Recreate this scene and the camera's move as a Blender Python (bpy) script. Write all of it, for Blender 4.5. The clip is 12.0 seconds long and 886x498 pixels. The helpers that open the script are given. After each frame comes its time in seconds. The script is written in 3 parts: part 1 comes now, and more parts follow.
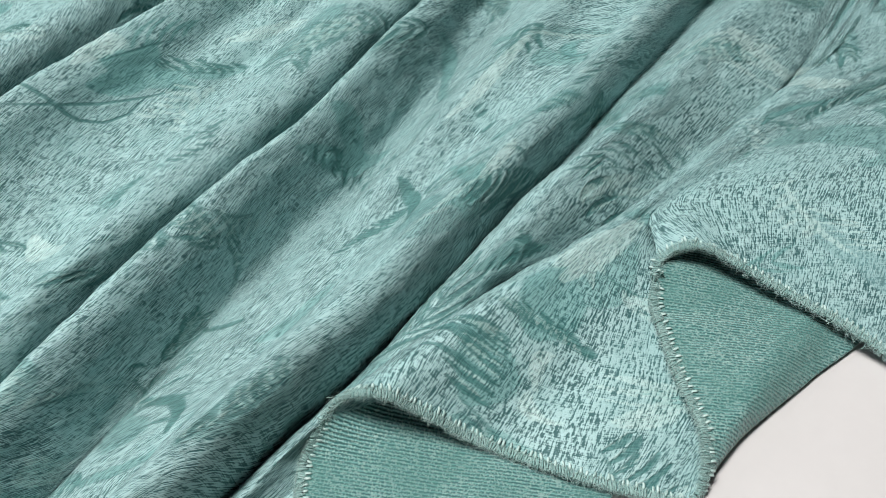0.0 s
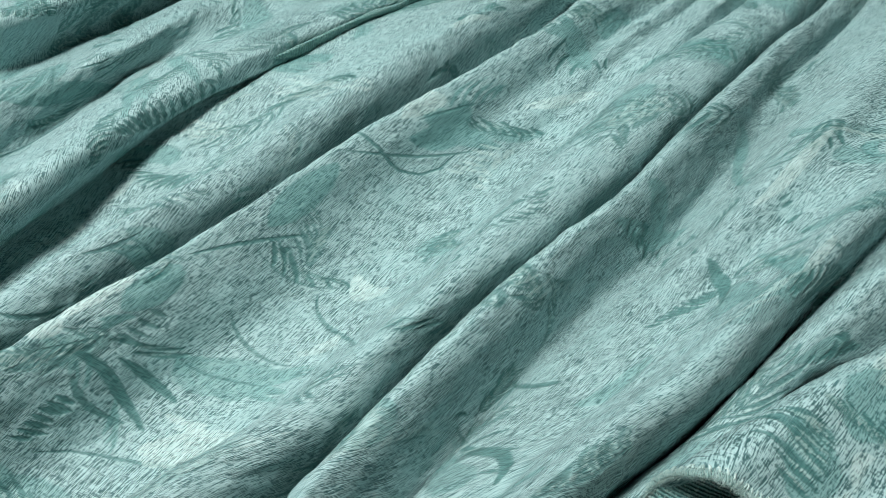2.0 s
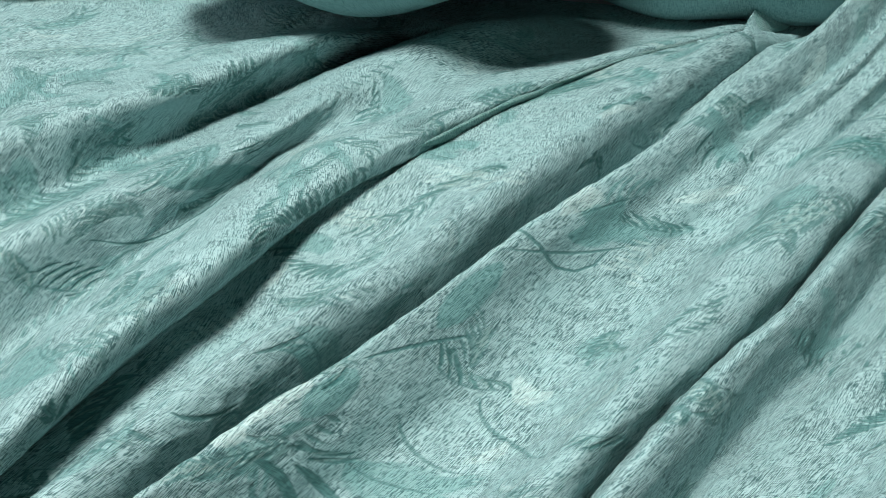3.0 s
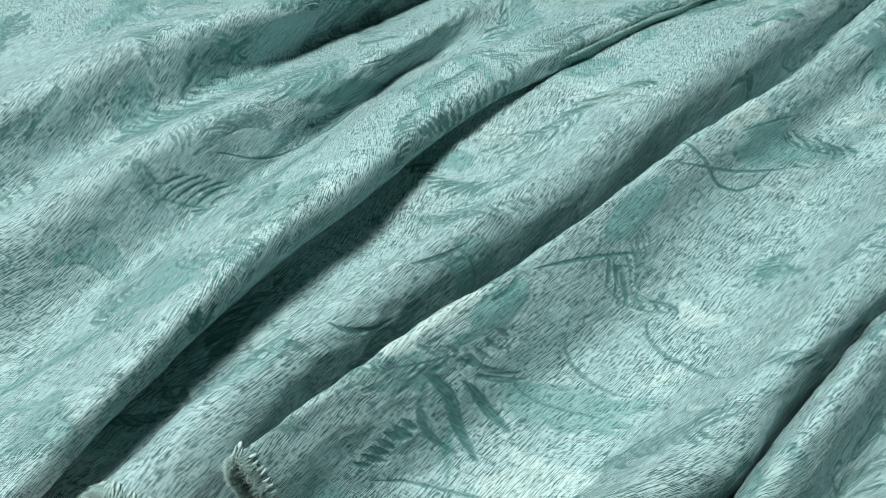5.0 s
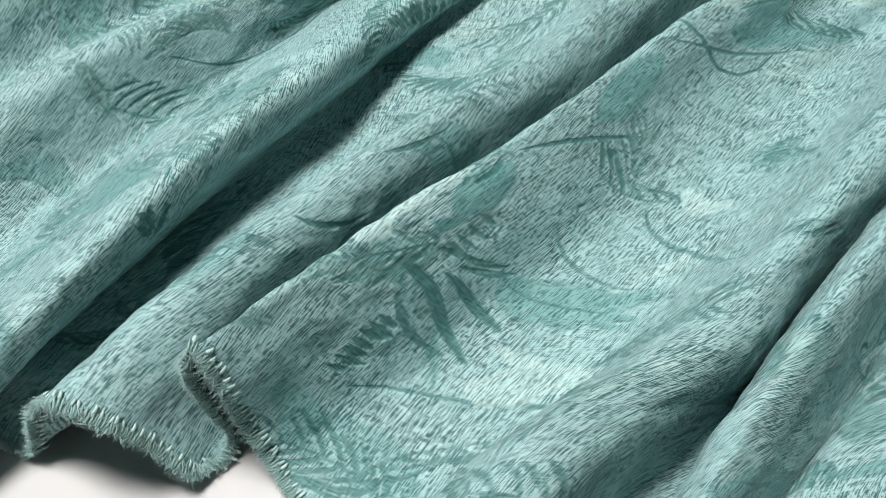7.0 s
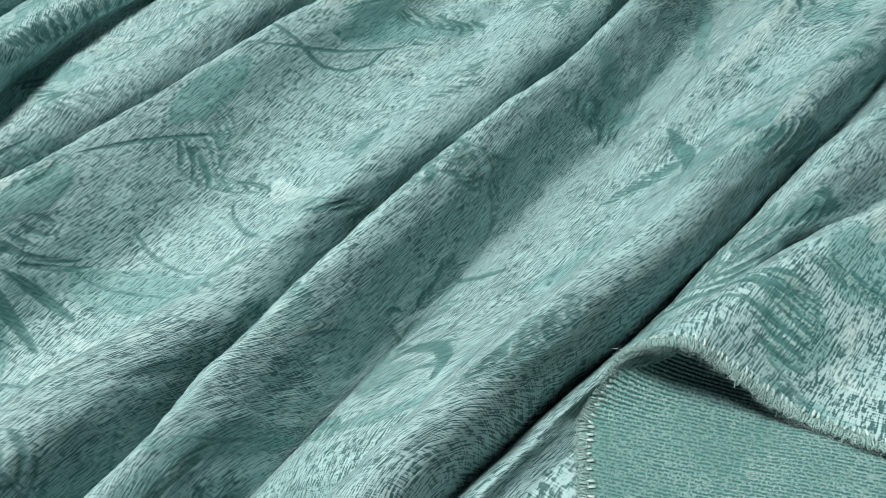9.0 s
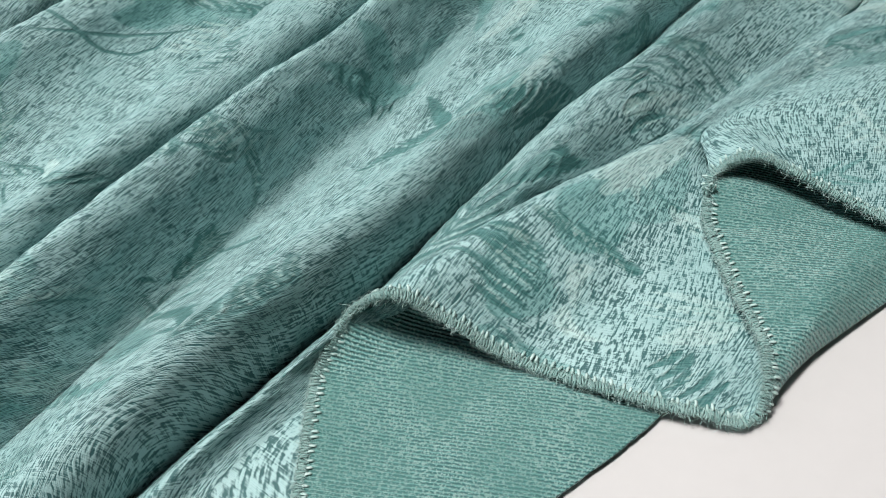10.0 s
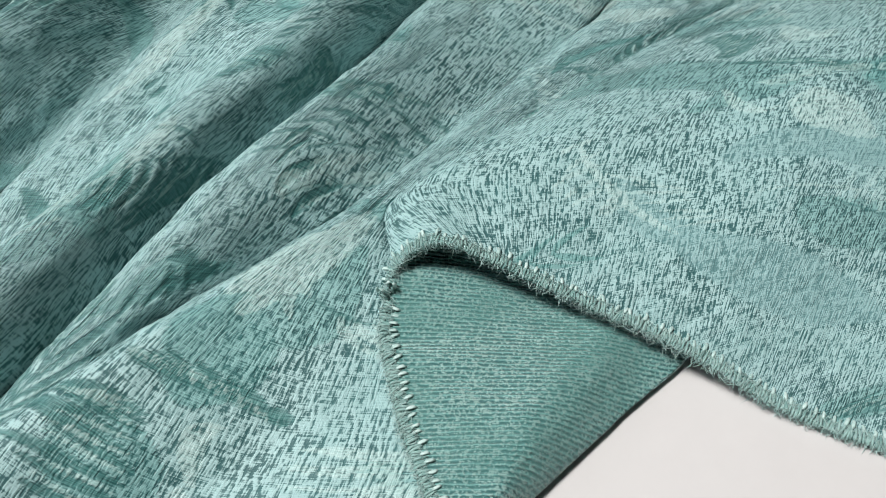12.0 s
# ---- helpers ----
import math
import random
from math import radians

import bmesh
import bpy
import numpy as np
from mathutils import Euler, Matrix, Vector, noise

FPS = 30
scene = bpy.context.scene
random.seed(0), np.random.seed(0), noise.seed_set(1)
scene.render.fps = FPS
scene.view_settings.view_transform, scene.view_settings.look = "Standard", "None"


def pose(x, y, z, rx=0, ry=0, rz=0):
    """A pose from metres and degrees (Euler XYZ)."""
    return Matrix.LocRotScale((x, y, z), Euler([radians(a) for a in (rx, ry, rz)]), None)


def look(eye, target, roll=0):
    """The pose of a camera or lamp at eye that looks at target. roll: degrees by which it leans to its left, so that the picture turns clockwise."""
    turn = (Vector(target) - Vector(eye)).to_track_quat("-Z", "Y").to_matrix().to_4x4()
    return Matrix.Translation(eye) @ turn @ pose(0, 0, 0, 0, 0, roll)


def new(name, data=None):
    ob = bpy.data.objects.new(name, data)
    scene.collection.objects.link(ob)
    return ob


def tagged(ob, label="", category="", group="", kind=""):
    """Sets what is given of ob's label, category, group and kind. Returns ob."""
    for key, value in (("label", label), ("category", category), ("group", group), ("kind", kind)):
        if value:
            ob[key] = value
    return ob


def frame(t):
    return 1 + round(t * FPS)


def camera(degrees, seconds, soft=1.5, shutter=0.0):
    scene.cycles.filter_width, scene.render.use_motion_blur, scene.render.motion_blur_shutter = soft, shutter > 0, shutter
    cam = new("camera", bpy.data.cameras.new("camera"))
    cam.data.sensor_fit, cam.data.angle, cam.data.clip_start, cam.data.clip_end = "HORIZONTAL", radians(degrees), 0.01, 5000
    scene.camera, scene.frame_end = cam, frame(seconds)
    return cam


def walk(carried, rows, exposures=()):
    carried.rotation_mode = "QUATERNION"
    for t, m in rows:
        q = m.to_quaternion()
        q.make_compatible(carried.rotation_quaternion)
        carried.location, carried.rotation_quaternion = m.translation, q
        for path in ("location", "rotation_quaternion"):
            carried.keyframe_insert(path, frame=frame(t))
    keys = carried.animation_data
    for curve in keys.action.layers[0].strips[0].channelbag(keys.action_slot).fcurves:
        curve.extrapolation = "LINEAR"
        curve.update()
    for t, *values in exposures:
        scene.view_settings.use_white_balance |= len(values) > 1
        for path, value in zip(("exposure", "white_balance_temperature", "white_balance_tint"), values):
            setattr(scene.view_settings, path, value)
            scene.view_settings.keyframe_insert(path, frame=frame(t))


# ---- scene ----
cam = camera(54.9, 12.0, soft=0.8)
ROWS = [
    (0.0, -0.0026, 0.0008, 0.2823, 38.81, 0.46, -0.26),
    (0.5, -0.0042, -0.0138, 0.2829, 39.1, 0.32, 3.02),
    (1.0, -0.0242, -0.0249, 0.2852, 39.83, 0.46, 5.69),
    (1.5, -0.0646, -0.016, 0.2899, 40.71, 0.48, 7.31),
    (2.0, -0.095, -0.0059, 0.2985, 41.85, 0.46, 8.4),
    (2.5, -0.1288, 0.004, 0.3102, 42.94, 0.38, 9.41),
    (3.0, -0.1585, 0.0098, 0.3154, 43.81, 0.38, 10.59),
    (3.2, -0.1683, 0.0101, 0.316, 44.05, 0.44, 11.08),
    (4.8, -0.2003, -0.0043, 0.2873, 43.32, 0.87, 12.19),
    (5.0, -0.2114, -0.0053, 0.2761, 43.13, 0.9, 12.02),
    (5.5, -0.2384, -0.0066, 0.2502, 42.8, 1.15, 11.46),
    (6.0, -0.245, -0.0066, 0.2379, 42.52, 1.46, 10.88),
    (6.5, -0.2343, -0.008, 0.2334, 42.48, 1.8, 10.37),
    (6.7, -0.2248, -0.0089, 0.2319, 42.44, 1.98, 10.18),
    (8.3, -0.1135, -0.0128, 0.2311, 43.35, 3.18, 7.93),
    (8.5, -0.101, -0.0124, 0.2326, 43.37, 3.33, 7.26),
    (9.0, -0.0662, -0.0135, 0.2346, 43.25, 3.71, 5.95),
    (9.5, -0.0222, -0.0176, 0.2314, 43.28, 3.96, 4.47),
    (10.0, 0.0094, -0.0241, 0.2275, 43.24, 3.82, 2.61),
    (10.5, 0.0318, -0.0255, 0.2263, 43.19, 3.77, 0.72),
    (11.0, 0.0553, -0.001, 0.2244, 42.6, 3.55, -1.27),
    (11.5, 0.0728, 0.0333, 0.2046, 41.92, 3.29, -3.44),
    (12.0, 0.0888, 0.0567, 0.1937, 41.35, 3.01, -5.8),
]
walk(cam, [(t, pose(x, y, z, rx, ry, rz)) for t, x, y, z, rx, ry, rz in ROWS])

# ---- light: faint window daylight and a stronger added overhead lamp, in a dark room ----
world = bpy.data.worlds.new("world")
scene.world = world
world.use_nodes = True
sky = world.node_tree.nodes.new("ShaderNodeTexSky")
sky.sky_type, sky.sun_disc = "NISHITA", False
sky.sun_elevation, sky.sun_rotation = radians(40), radians(-60)
world.node_tree.links.new(sky.outputs["Color"], world.node_tree.nodes["Background"].inputs["Color"])
world.node_tree.nodes["Background"].inputs["Strength"].default_value = 0.1
scene.view_settings.exposure = 0.0

WINDOW = dict(y=0.75, z0=0.65, z1=1.95, half=0.85)


def area_lamp(name, place, target, sx, sy, watts, colour):
    data = bpy.data.lights.new(name, "AREA")
    data.shape, data.size, data.size_y, data.energy, data.color = "RECTANGLE", sx, sy, watts, colour
    ob = new(name, data)
    ob.matrix_world = look(place, target)
    return ob


area_lamp("window_daylight", (-1.42, WINDOW["y"], 1.3), (-0.1, 0.2, 0.0), 1.5, 1.2, 2.5, (0.93, 0.98, 1.0))
# main light: added out of view, with no fixture, to shade the folds
area_lamp("added_overhead_light", (-0.58, 0.10, 1.93), (-0.15, 0.2, 0), 0.45, 0.45, 53.0, (0.985, 0.97, 0.955))


# ---- materials ----
def nodes_of(name):
    m = bpy.data.materials.new(name)
    m.use_nodes = True
    nt = m.node_tree
    return m, nt, nt.nodes["Principled BSDF"]


def add(nt, kind, **props):
    n = nt.nodes.new(kind)
    for k, v in props.items():
        if k == "operation":
            n.operation = v
        elif k == "data_type":
            n.data_type = v
        elif k == "blend_type":
            n.blend_type = v
    return n


def feed(nt, socket, value):
    if hasattr(value, "is_output"):
        nt.links.new(value, socket)
    else:
        socket.default_value = value


def calc(nt, op, a, b=0.0, c=0.0):
    n = add(nt, "ShaderNodeMath", operation=op)
    for s, v in zip(n.inputs, (a, b, c)):
        feed(nt, s, v)
    return n.outputs[0]


def noise_of(nt, vec, scale, detail=2.0, rough=0.5):
    n = add(nt, "ShaderNodeTexNoise")
    feed(nt, n.inputs["Vector"], vec)
    n.inputs["Scale"].default_value, n.inputs["Detail"].default_value, n.inputs["Roughness"].default_value = scale, detail, rough
    return n.outputs["Fac"]


def mapped(nt, vec, scale=(1, 1, 1), turn=0.0):
    n = add(nt, "ShaderNodeMapping")
    feed(nt, n.inputs["Vector"], vec)
    n.inputs["Scale"].default_value = scale
    n.inputs["Rotation"].default_value = (0, 0, radians(turn))
    return n.outputs["Vector"]


def ramp(nt, fac, lo, hi):
    n = add(nt, "ShaderNodeMapRange")
    n.clamp = True
    n.interpolation_type = "SMOOTHSTEP"
    feed(nt, n.inputs["Value"], fac)
    feed(nt, n.inputs["From Min"], lo)
    feed(nt, n.inputs["From Max"], hi)
    return n.outputs["Result"]


def blend(nt, fac, a, b, mode="MIX"):
    n = add(nt, "ShaderNodeMix", data_type="RGBA", blend_type=mode)
    feed(nt, n.inputs["Factor"], fac)
    for s, v in ((n.inputs[6], a), (n.inputs[7], b)):
        feed(nt, s, (*v, 1) if isinstance(v, tuple) else v)
    return n.outputs[2]


def bump(nt, height, strength, distance, under=None):
    n = add(nt, "ShaderNodeBump")
    feed(nt, n.inputs["Height"], height)
    n.inputs["Strength"].default_value, n.inputs["Distance"].default_value = strength, distance
    if under is not None:
        nt.links.new(under, n.inputs["Normal"])
    return n.outputs["Normal"]


DEEP, MID, PALE = (0.036, 0.122, 0.124), (0.14, 0.34, 0.335), (0.41, 0.615, 0.612)

def face_cloth():
    m, nt, b = nodes_of("jacquard_face")
    co = add(nt, "ShaderNodeTexCoord").outputs["Object"]
    cloth = add(nt, "ShaderNodeTexCoord").outputs["UV"]
    turned = mapped(nt, cloth, turn=-8)
    thread = noise_of(nt, mapped(nt, turned, (3000, 130, 1)), 1.0, 1.0, 0.6)
    slub = noise_of(nt, mapped(nt, turned, (2200, 440, 1)), 1.0, 1.0, 0.6)
    weft = noise_of(nt, mapped(nt, turned, (260, 2400, 1)), 1.0, 1.0, 0.6)
    tone = noise_of(nt, co, 45.0, 4.0, 0.65)
    mixed = calc(nt, "ADD", calc(nt, "MULTIPLY", thread, 0.42), calc(nt, "MULTIPLY", slub, 0.34))
    mixed = calc(nt, "ADD", mixed, calc(nt, "MULTIPLY", weft, 0.24))
    streak = ramp(nt, calc(nt, "ADD", mixed, calc(nt, "MULTIPLY", calc(nt, "SUBTRACT", tone, 0.5), 0.12)), 0.43, 0.54)
    ground = blend(nt, streak, DEEP, PALE)
    ground = blend(nt, calc(nt, "MULTIPLY", ramp(nt, tone, 0.4, 0.72), 0.25), ground, MID)
    weave = add(nt, "ShaderNodeAttribute")
    weave.attribute_name = "weave"
    split = add(nt, "ShaderNodeSeparateColor")
    nt.links.new(weave.outputs["Color"], split.inputs["Color"])
    rag = calc(nt, "MULTIPLY", calc(nt, "SUBTRACT", mixed, 0.5), 1.5)
    motif, barb, flash, band = (calc(nt, "MULTIPLY", calc(nt, "POWER", s, 0.5), ramp(nt, calc(nt, "ADD", s, rag), 0.12, 0.36))
                                for s in (split.outputs[0], split.outputs[1], split.outputs[2], weave.outputs["Alpha"]))
    satin = blend(nt, ramp(nt, mixed, 0.40, 0.56), (0.030, 0.140, 0.136), (0.150, 0.375, 0.355))
    colour = blend(nt, calc(nt, "MULTIPLY", motif, 0.85), ground, satin)
    colour = blend(nt, calc(nt, "MULTIPLY", barb, 0.92), colour, blend(nt, ramp(nt, weft, 0.35, 0.65), (0.022, 0.115, 0.110), (0.070, 0.230, 0.215)))
    colour = blend(nt, calc(nt, "MULTIPLY", band, 0.55), colour, blend(nt, weft, (0.12, 0.29, 0.30), (0.28, 0.47, 0.47)))
    bright = blend(nt, ramp(nt, weft, 0.3, 0.75), (0.68, 0.84, 0.80), (0.36, 0.58, 0.55))
    colour = blend(nt, calc(nt, "MULTIPLY", calc(nt, "MULTIPLY", flash, ramp(nt, mixed, 0.36, 0.56)), 0.75), colour, bright)
    feed(nt, b.inputs["Base Color"], colour)
    rough = calc(nt, "SUBTRACT", 0.5, calc(nt, "MULTIPLY", calc(nt, "MAXIMUM", motif, flash), 0.2))
    feed(nt, b.inputs["Roughness"], calc(nt, "ADD", rough, calc(nt, "MULTIPLY", slub, 0.15)))
    b.inputs["Specular IOR Level"].default_value = 0.5
    b.inputs["Sheen Weight"].default_value, b.inputs["Sheen Roughness"].default_value = 0.05, 0.4
    b.inputs["Sheen Tint"].default_value = (0.8, 0.95, 0.92, 1)
    n1 = bump(nt, mixed, 0.9, 0.0008)
    relief = calc(nt, "SUBTRACT", calc(nt, "MULTIPLY", motif, 0.6), calc(nt, "MULTIPLY", barb, 1.0))
    feed(nt, b.inputs["Normal"], bump(nt, relief, 0.5, 0.0006, n1))
    return m


def reverse_cloth():
    m, nt, b = nodes_of("jacquard_reverse")
    co = add(nt, "ShaderNodeTexCoord").outputs["Object"]
    turned = mapped(nt, co, turn=24)
    rib = add(nt, "ShaderNodeTexWave")
    nt.links.new(mapped(nt, co, (1, 1, 1), 98), rib.inputs["Vector"])
    rib.inputs["Scale"].default_value, rib.inputs["Distortion"].default_value = 260.0, 1.8
    rib.inputs["Detail"].default_value, rib.inputs["Detail Scale"].default_value = 2.0, 3.0
    fleck = noise_of(nt, mapped(nt, turned, (1300, 1100, 1100)), 1.0, 2.0, 0.6)
    tone = noise_of(nt, co, 30.0, 3.0, 0.55)
    base = blend(nt, rib.outputs["Fac"], (0.032, 0.140, 0.136), (0.21, 0.46, 0.43))
    base = blend(nt, calc(nt, "MULTIPLY", ramp(nt, fleck, 0.50, 0.58), 0.7), base, (0.42, 0.64, 0.59))
    base = blend(nt, calc(nt, "MULTIPLY", ramp(nt, tone, 0.42, 0.62), 0.45), base, (0.10, 0.29, 0.26))
    feed(nt, b.inputs["Base Color"], base)
    b.inputs["Roughness"].default_value = 0.42
    b.inputs["Specular IOR Level"].default_value = 0.6
    b.inputs["Sheen Weight"].default_value = 0.1
    n1 = bump(nt, calc(nt, "ADD", rib.outputs["Fac"], calc(nt, "MULTIPLY", fleck, 0.9)), 0.9, 0.0006)
    feed(nt, b.inputs["Normal"], n1)
    return m


def thread_material(name, lo, hi, rough=0.6):
    m, nt, b = nodes_of(name)
    info = add(nt, "ShaderNodeObjectInfo")
    geo = add(nt, "ShaderNodeNewGeometry")
    co = add(nt, "ShaderNodeTexCoord").outputs["Object"]
    twist = noise_of(nt, mapped(nt, co, (2500, 900, 900)), 1.0, 1.0)
    mixf = calc(nt, "FRACT", calc(nt, "ADD", info.outputs["Random"], calc(nt, "MULTIPLY", geo.outputs["Random Per Island"], 0.97)))
    colour = blend(nt, mixf, lo, hi)
    colour = blend(nt, ramp(nt, twist, 0.3, 0.8), colour, hi)
    feed(nt, b.inputs["Base Color"], colour)
    b.inputs["Roughness"].default_value = rough
    b.inputs["Sheen Weight"].default_value = 0.2
    return m


def plain(name, colour, rough, grain=120.0, vary=0.06, relief=0.0002):
    m, nt, b = nodes_of(name)
    co = add(nt, "ShaderNodeTexCoord").outputs["Object"]
    n = noise_of(nt, co, grain, 4.0, 0.6)
    cloud = noise_of(nt, co, 6.0, 3.0, 0.6)
    darker = tuple(c * (1 - 2 * vary) for c in colour)
    colour_out = blend(nt, calc(nt, "ADD", calc(nt, "MULTIPLY", n, 0.5), calc(nt, "MULTIPLY", cloud, 0.5)), darker, colour)
    feed(nt, b.inputs["Base Color"], colour_out)
    feed(nt, b.inputs["Roughness"], calc(nt, "ADD", rough - 0.08, calc(nt, "MULTIPLY", cloud, 0.16)))
    feed(nt, b.inputs["Normal"], bump(nt, n, 0.15, relief))
    return m


FACE, REVERSE = face_cloth(), reverse_cloth()
STITCH = thread_material("overlock_thread", (0.26, 0.45, 0.42), (0.58, 0.75, 0.71), 0.5)
LOOP = thread_material("looper_thread", (0.12, 0.27, 0.25), (0.30, 0.47, 0.44))
FRAY = thread_material("frayed_fibre", (0.16, 0.31, 0.29), (0.42, 0.58, 0.55), 0.7)
LAMINATE = plain("white_table_laminate", (0.70, 0.68, 0.67), 0.38)
# unseen walls and ceiling, kept this dark to hold down bounced fill light
WALL = plain("painted_wall", (0.08, 0.08, 0.083), 0.8, 60.0)
FLOOR = plain("grey_floor", (0.30, 0.29, 0.28), 0.6, 40.0, 0.12)
METAL = plain("painted_steel", (0.55, 0.55, 0.55), 0.4)


# ---- builders ----
def mesh_object(name, bm, material, parent=None, label=""):
    me = bpy.data.meshes.new(name)
    bm.to_mesh(me)
    bm.free()
    for mat in material if isinstance(material, (list, tuple)) else [material]:
        me.materials.append(mat)
    ob = new(name, me)
    ob.parent = parent
    if label:
        ob["label"] = label
    return ob


def part(name, bm, material, parent, label=""):
    return mesh_object(name, bm, material, parent, label)


def box(bm, x0, x1, y0, y1, z0, z1, bevel=0.0):
    made = bmesh.ops.create_cube(bm, size=1.0)
    for v in made["verts"]:
        v.co = Vector(((x0 + x1) / 2 + v.co.x * (x1 - x0), (y0 + y1) / 2 + v.co.y * (y1 - y0), (z0 + z1) / 2 + v.co.z * (z1 - z0)))
    if bevel:
        edges = {e for v in made["verts"] for e in v.link_edges}
        bmesh.ops.bevel(bm, geom=list(edges), offset=bevel, segments=3, affect="EDGES", profile=0.5)
    return bm


def structure(name, boxes, material):
    bm = bmesh.new()
    for b in boxes:
        box(bm, *b)
    return tagged(mesh_object(name, bm, material), kind="structure")


# ---- the room that closes the place ----
X0, X1, Y0, Y1, Z0, Z1 = -1.5, 1.9, -1.7, 1.9, -0.75, 2.1
structure("floor", [(X0 - .1, X1 + .1, Y0 - .1, Y1 + .1, Z0 - .1, Z0)], FLOOR)
structure("ceiling", [(X0 - .1, X1 + .1, Y0 - .1, Y1 + .1, Z1, Z1 + .1)], WALL)
structure("wall_east", [(X1, X1 + .1, Y0, Y1, Z0, Z1)], WALL)
structure("wall_south", [(X0 - .1, X1 + .1, Y0 - .1, Y0, Z0, Z1)], WALL)
structure("wall_north", [(X0 - .1, X1 + .1, Y1, Y1 + .1, Z0, Z1)], WALL)
wy, wh = WINDOW["y"], WINDOW["half"]
structure("wall_west", [(X0 - .1, X0, Y0, wy - wh, Z0, Z1), (X0 - .1, X0, wy + wh, Y1, Z0, Z1),
                        (X0 - .1, X0, wy - wh, wy + wh, Z0, WINDOW["z0"]), (X0 - .1, X0, wy - wh, wy + wh, WINDOW["z1"], Z1)], WALL)

# ---- the table ----
table = tagged(new("table"), "white laminate table under the draped teal fabric", "table")
table.location = (0, 0, Z0)
bm = bmesh.new()
box(bm, -0.95, 0.75, -0.35, 0.95, 0.72, 0.75, 0.004)
part("tabletop", bm, LAMINATE, table, "smooth white laminate tabletop")
for lx in (-0.9, 0.7):
    for ly in (-0.3, 0.9):
        bm = bmesh.new()
        box(bm, lx - 0.02, lx + 0.02, ly - 0.02, ly + 0.02, 0.0, 0.72, 0.003)
        part("leg", bm, METAL, table)

# ---- the draped fabric ----
# The woven leaf pattern, in millimetres: strokes along bent lines, and combs of strokes along a rib.
MARKS = []


def bent(p0, p1, p2, n):
    t = np.linspace(0, 1, n)[:, None]
    a, b, c = (np.array(p, float) for p in (p0, p1, p2))
    m = 2 * b - (a + c) / 2
    return (1 - t) ** 2 * a + 2 * t * (1 - t) * m + t**2 * c


def mark(kind, p0, p1, p2, width, amount, height=None):
    MARKS.append((kind, bent(p0, p1, p2, 9), width, amount, height))


def comb(kind, p0, p1, p2, count, length, angle, width, curl, amount, height=None):
    rib = bent(p0, p1, p2, count)
    way = np.gradient(rib, axis=0)
    head = np.arctan2(way[:, 1], way[:, 0])
    jit = np.random.RandomState(int(abs(p0[0] * 7 + p0[1] * 13)) % 9999)
    for k in range(count):
        a = head[k] + radians(angle + jit.uniform(-10, 10))
        size = length * (0.65 + 0.5 * math.sin(math.pi * (k + 0.7) / count)) * jit.uniform(.75, 1.15)
        d = np.array((math.cos(a), math.sin(a)))
        s = np.array((-d[1], d[0])) * (curl if angle < 0 else -curl)
        o = rib[k]
        MARKS.append((kind, bent(o, o + d * size * .5 + s * size * .18, o + d * size + s * size * .7, 7), width * jit.uniform(.8, 1.2), amount, height))


# Figures of the pattern: three points on the cloth (mm), then the strokes in lengths along and across it.
FIGURES = []


def stroke(kind, p0, p1, p2, width, amount):
    FIGURES.append((kind, (p0, p1, p2), (width, amount)))


def spray(kind, p0, p1, p2, *rest):
    FIGURES.append((kind, (p0, p1, p2), rest))


spray("barb", (20, 168, 21), (18, 159, 17), (12, 146, 12), 9, 15, -110, 1.5, 0.4, 0.8)
stroke("satin", (7, 170, 28), (11, 159, 21), (4, 147, 17), 8, 0.45)
spray("flash", (18, 170, 23), (17, 160, 18), (10, 148, 14), 8, 12, -110, 0.8, 0.4, 0.4)
stroke("satin", (7, 195, 28), (20, 202, 27), (36, 212, 20), 5, 0.5)
spray("barb", (35, 212, 22), (27, 205, 20), (11, 194, 25), 8, 14, -130, 1.2, 0.3, 0.8)
stroke("flash", (39, 199, 25), (57, 212, 22), (75, 226, 20), 5, 0.8)
stroke("flash", (144, 324, 30), (153, 317, 22), (174, 310, 18), 4, 0.8)
stroke("flash", (125, 295, 25), (143, 307, 22), (164, 309, 19), 1.2, 0.5)
stroke("flash", (26, 153, 10), (28, 146, 7), (39, 142, 7), 2.2, 0.7)
stroke("flash", (58, 142, 7), (69, 144, 6), (77, 150, 6), 5, 0.6)
stroke("satin", (42, 197, 23), (54, 192, 17), (73, 216, 17), 7, 0.35)
spray("barb", (-47, 208, 21), (-35, 219, 23), (-23, 228, 24), 9, 9, -65, 1.1, 0.3, 0.8)
stroke("barb", (-22, 243, 29), (-16, 233, 25), (-19, 216, 30), 3, 0.8)
stroke("satin", (-47, 267, 48), (-43, 266, 35), (-40, 262, 17), 7, 0.6)
spray("barb", (-50, 256, 33), (-44, 258, 19), (-26, 249, 27), 9, 9, -70, 1.1, 0.5, 0.8)
stroke("flash", (-1, 272, 35), (17, 293, 37), (36, 320, 40), 4.5, 0.8)
stroke("barb", (-1, 300, 24), (19, 302, 39), (36, 328, 40), 1.2, 0.6)
stroke("flash", (10, 228, 43), (19, 239, 44), (25, 248, 44), 3, 0.6)
stroke("satin", (-148, 294, 48), (-138, 299, 39), (-118, 302, 27), 9, 0.6)
stroke("flash", (-158, 288, 53), (-150, 298, 52), (-143, 305, 51), 5, 0.8)
stroke("barb", (-181, 260, 55), (-157, 276, 40), (-121, 300, 28), 1, 0.7)
spray("flash", (-119, 279, 22), (-116, 292, 22), (-110, 303, 23), 7, 9, 40, 1.6, 0.2, 0.7)
spray("barb", (-139, 232, 23), (-111, 232, 49), (-93, 252, 53), 16, 7, -65, 0.9, 0.3, 0.7)
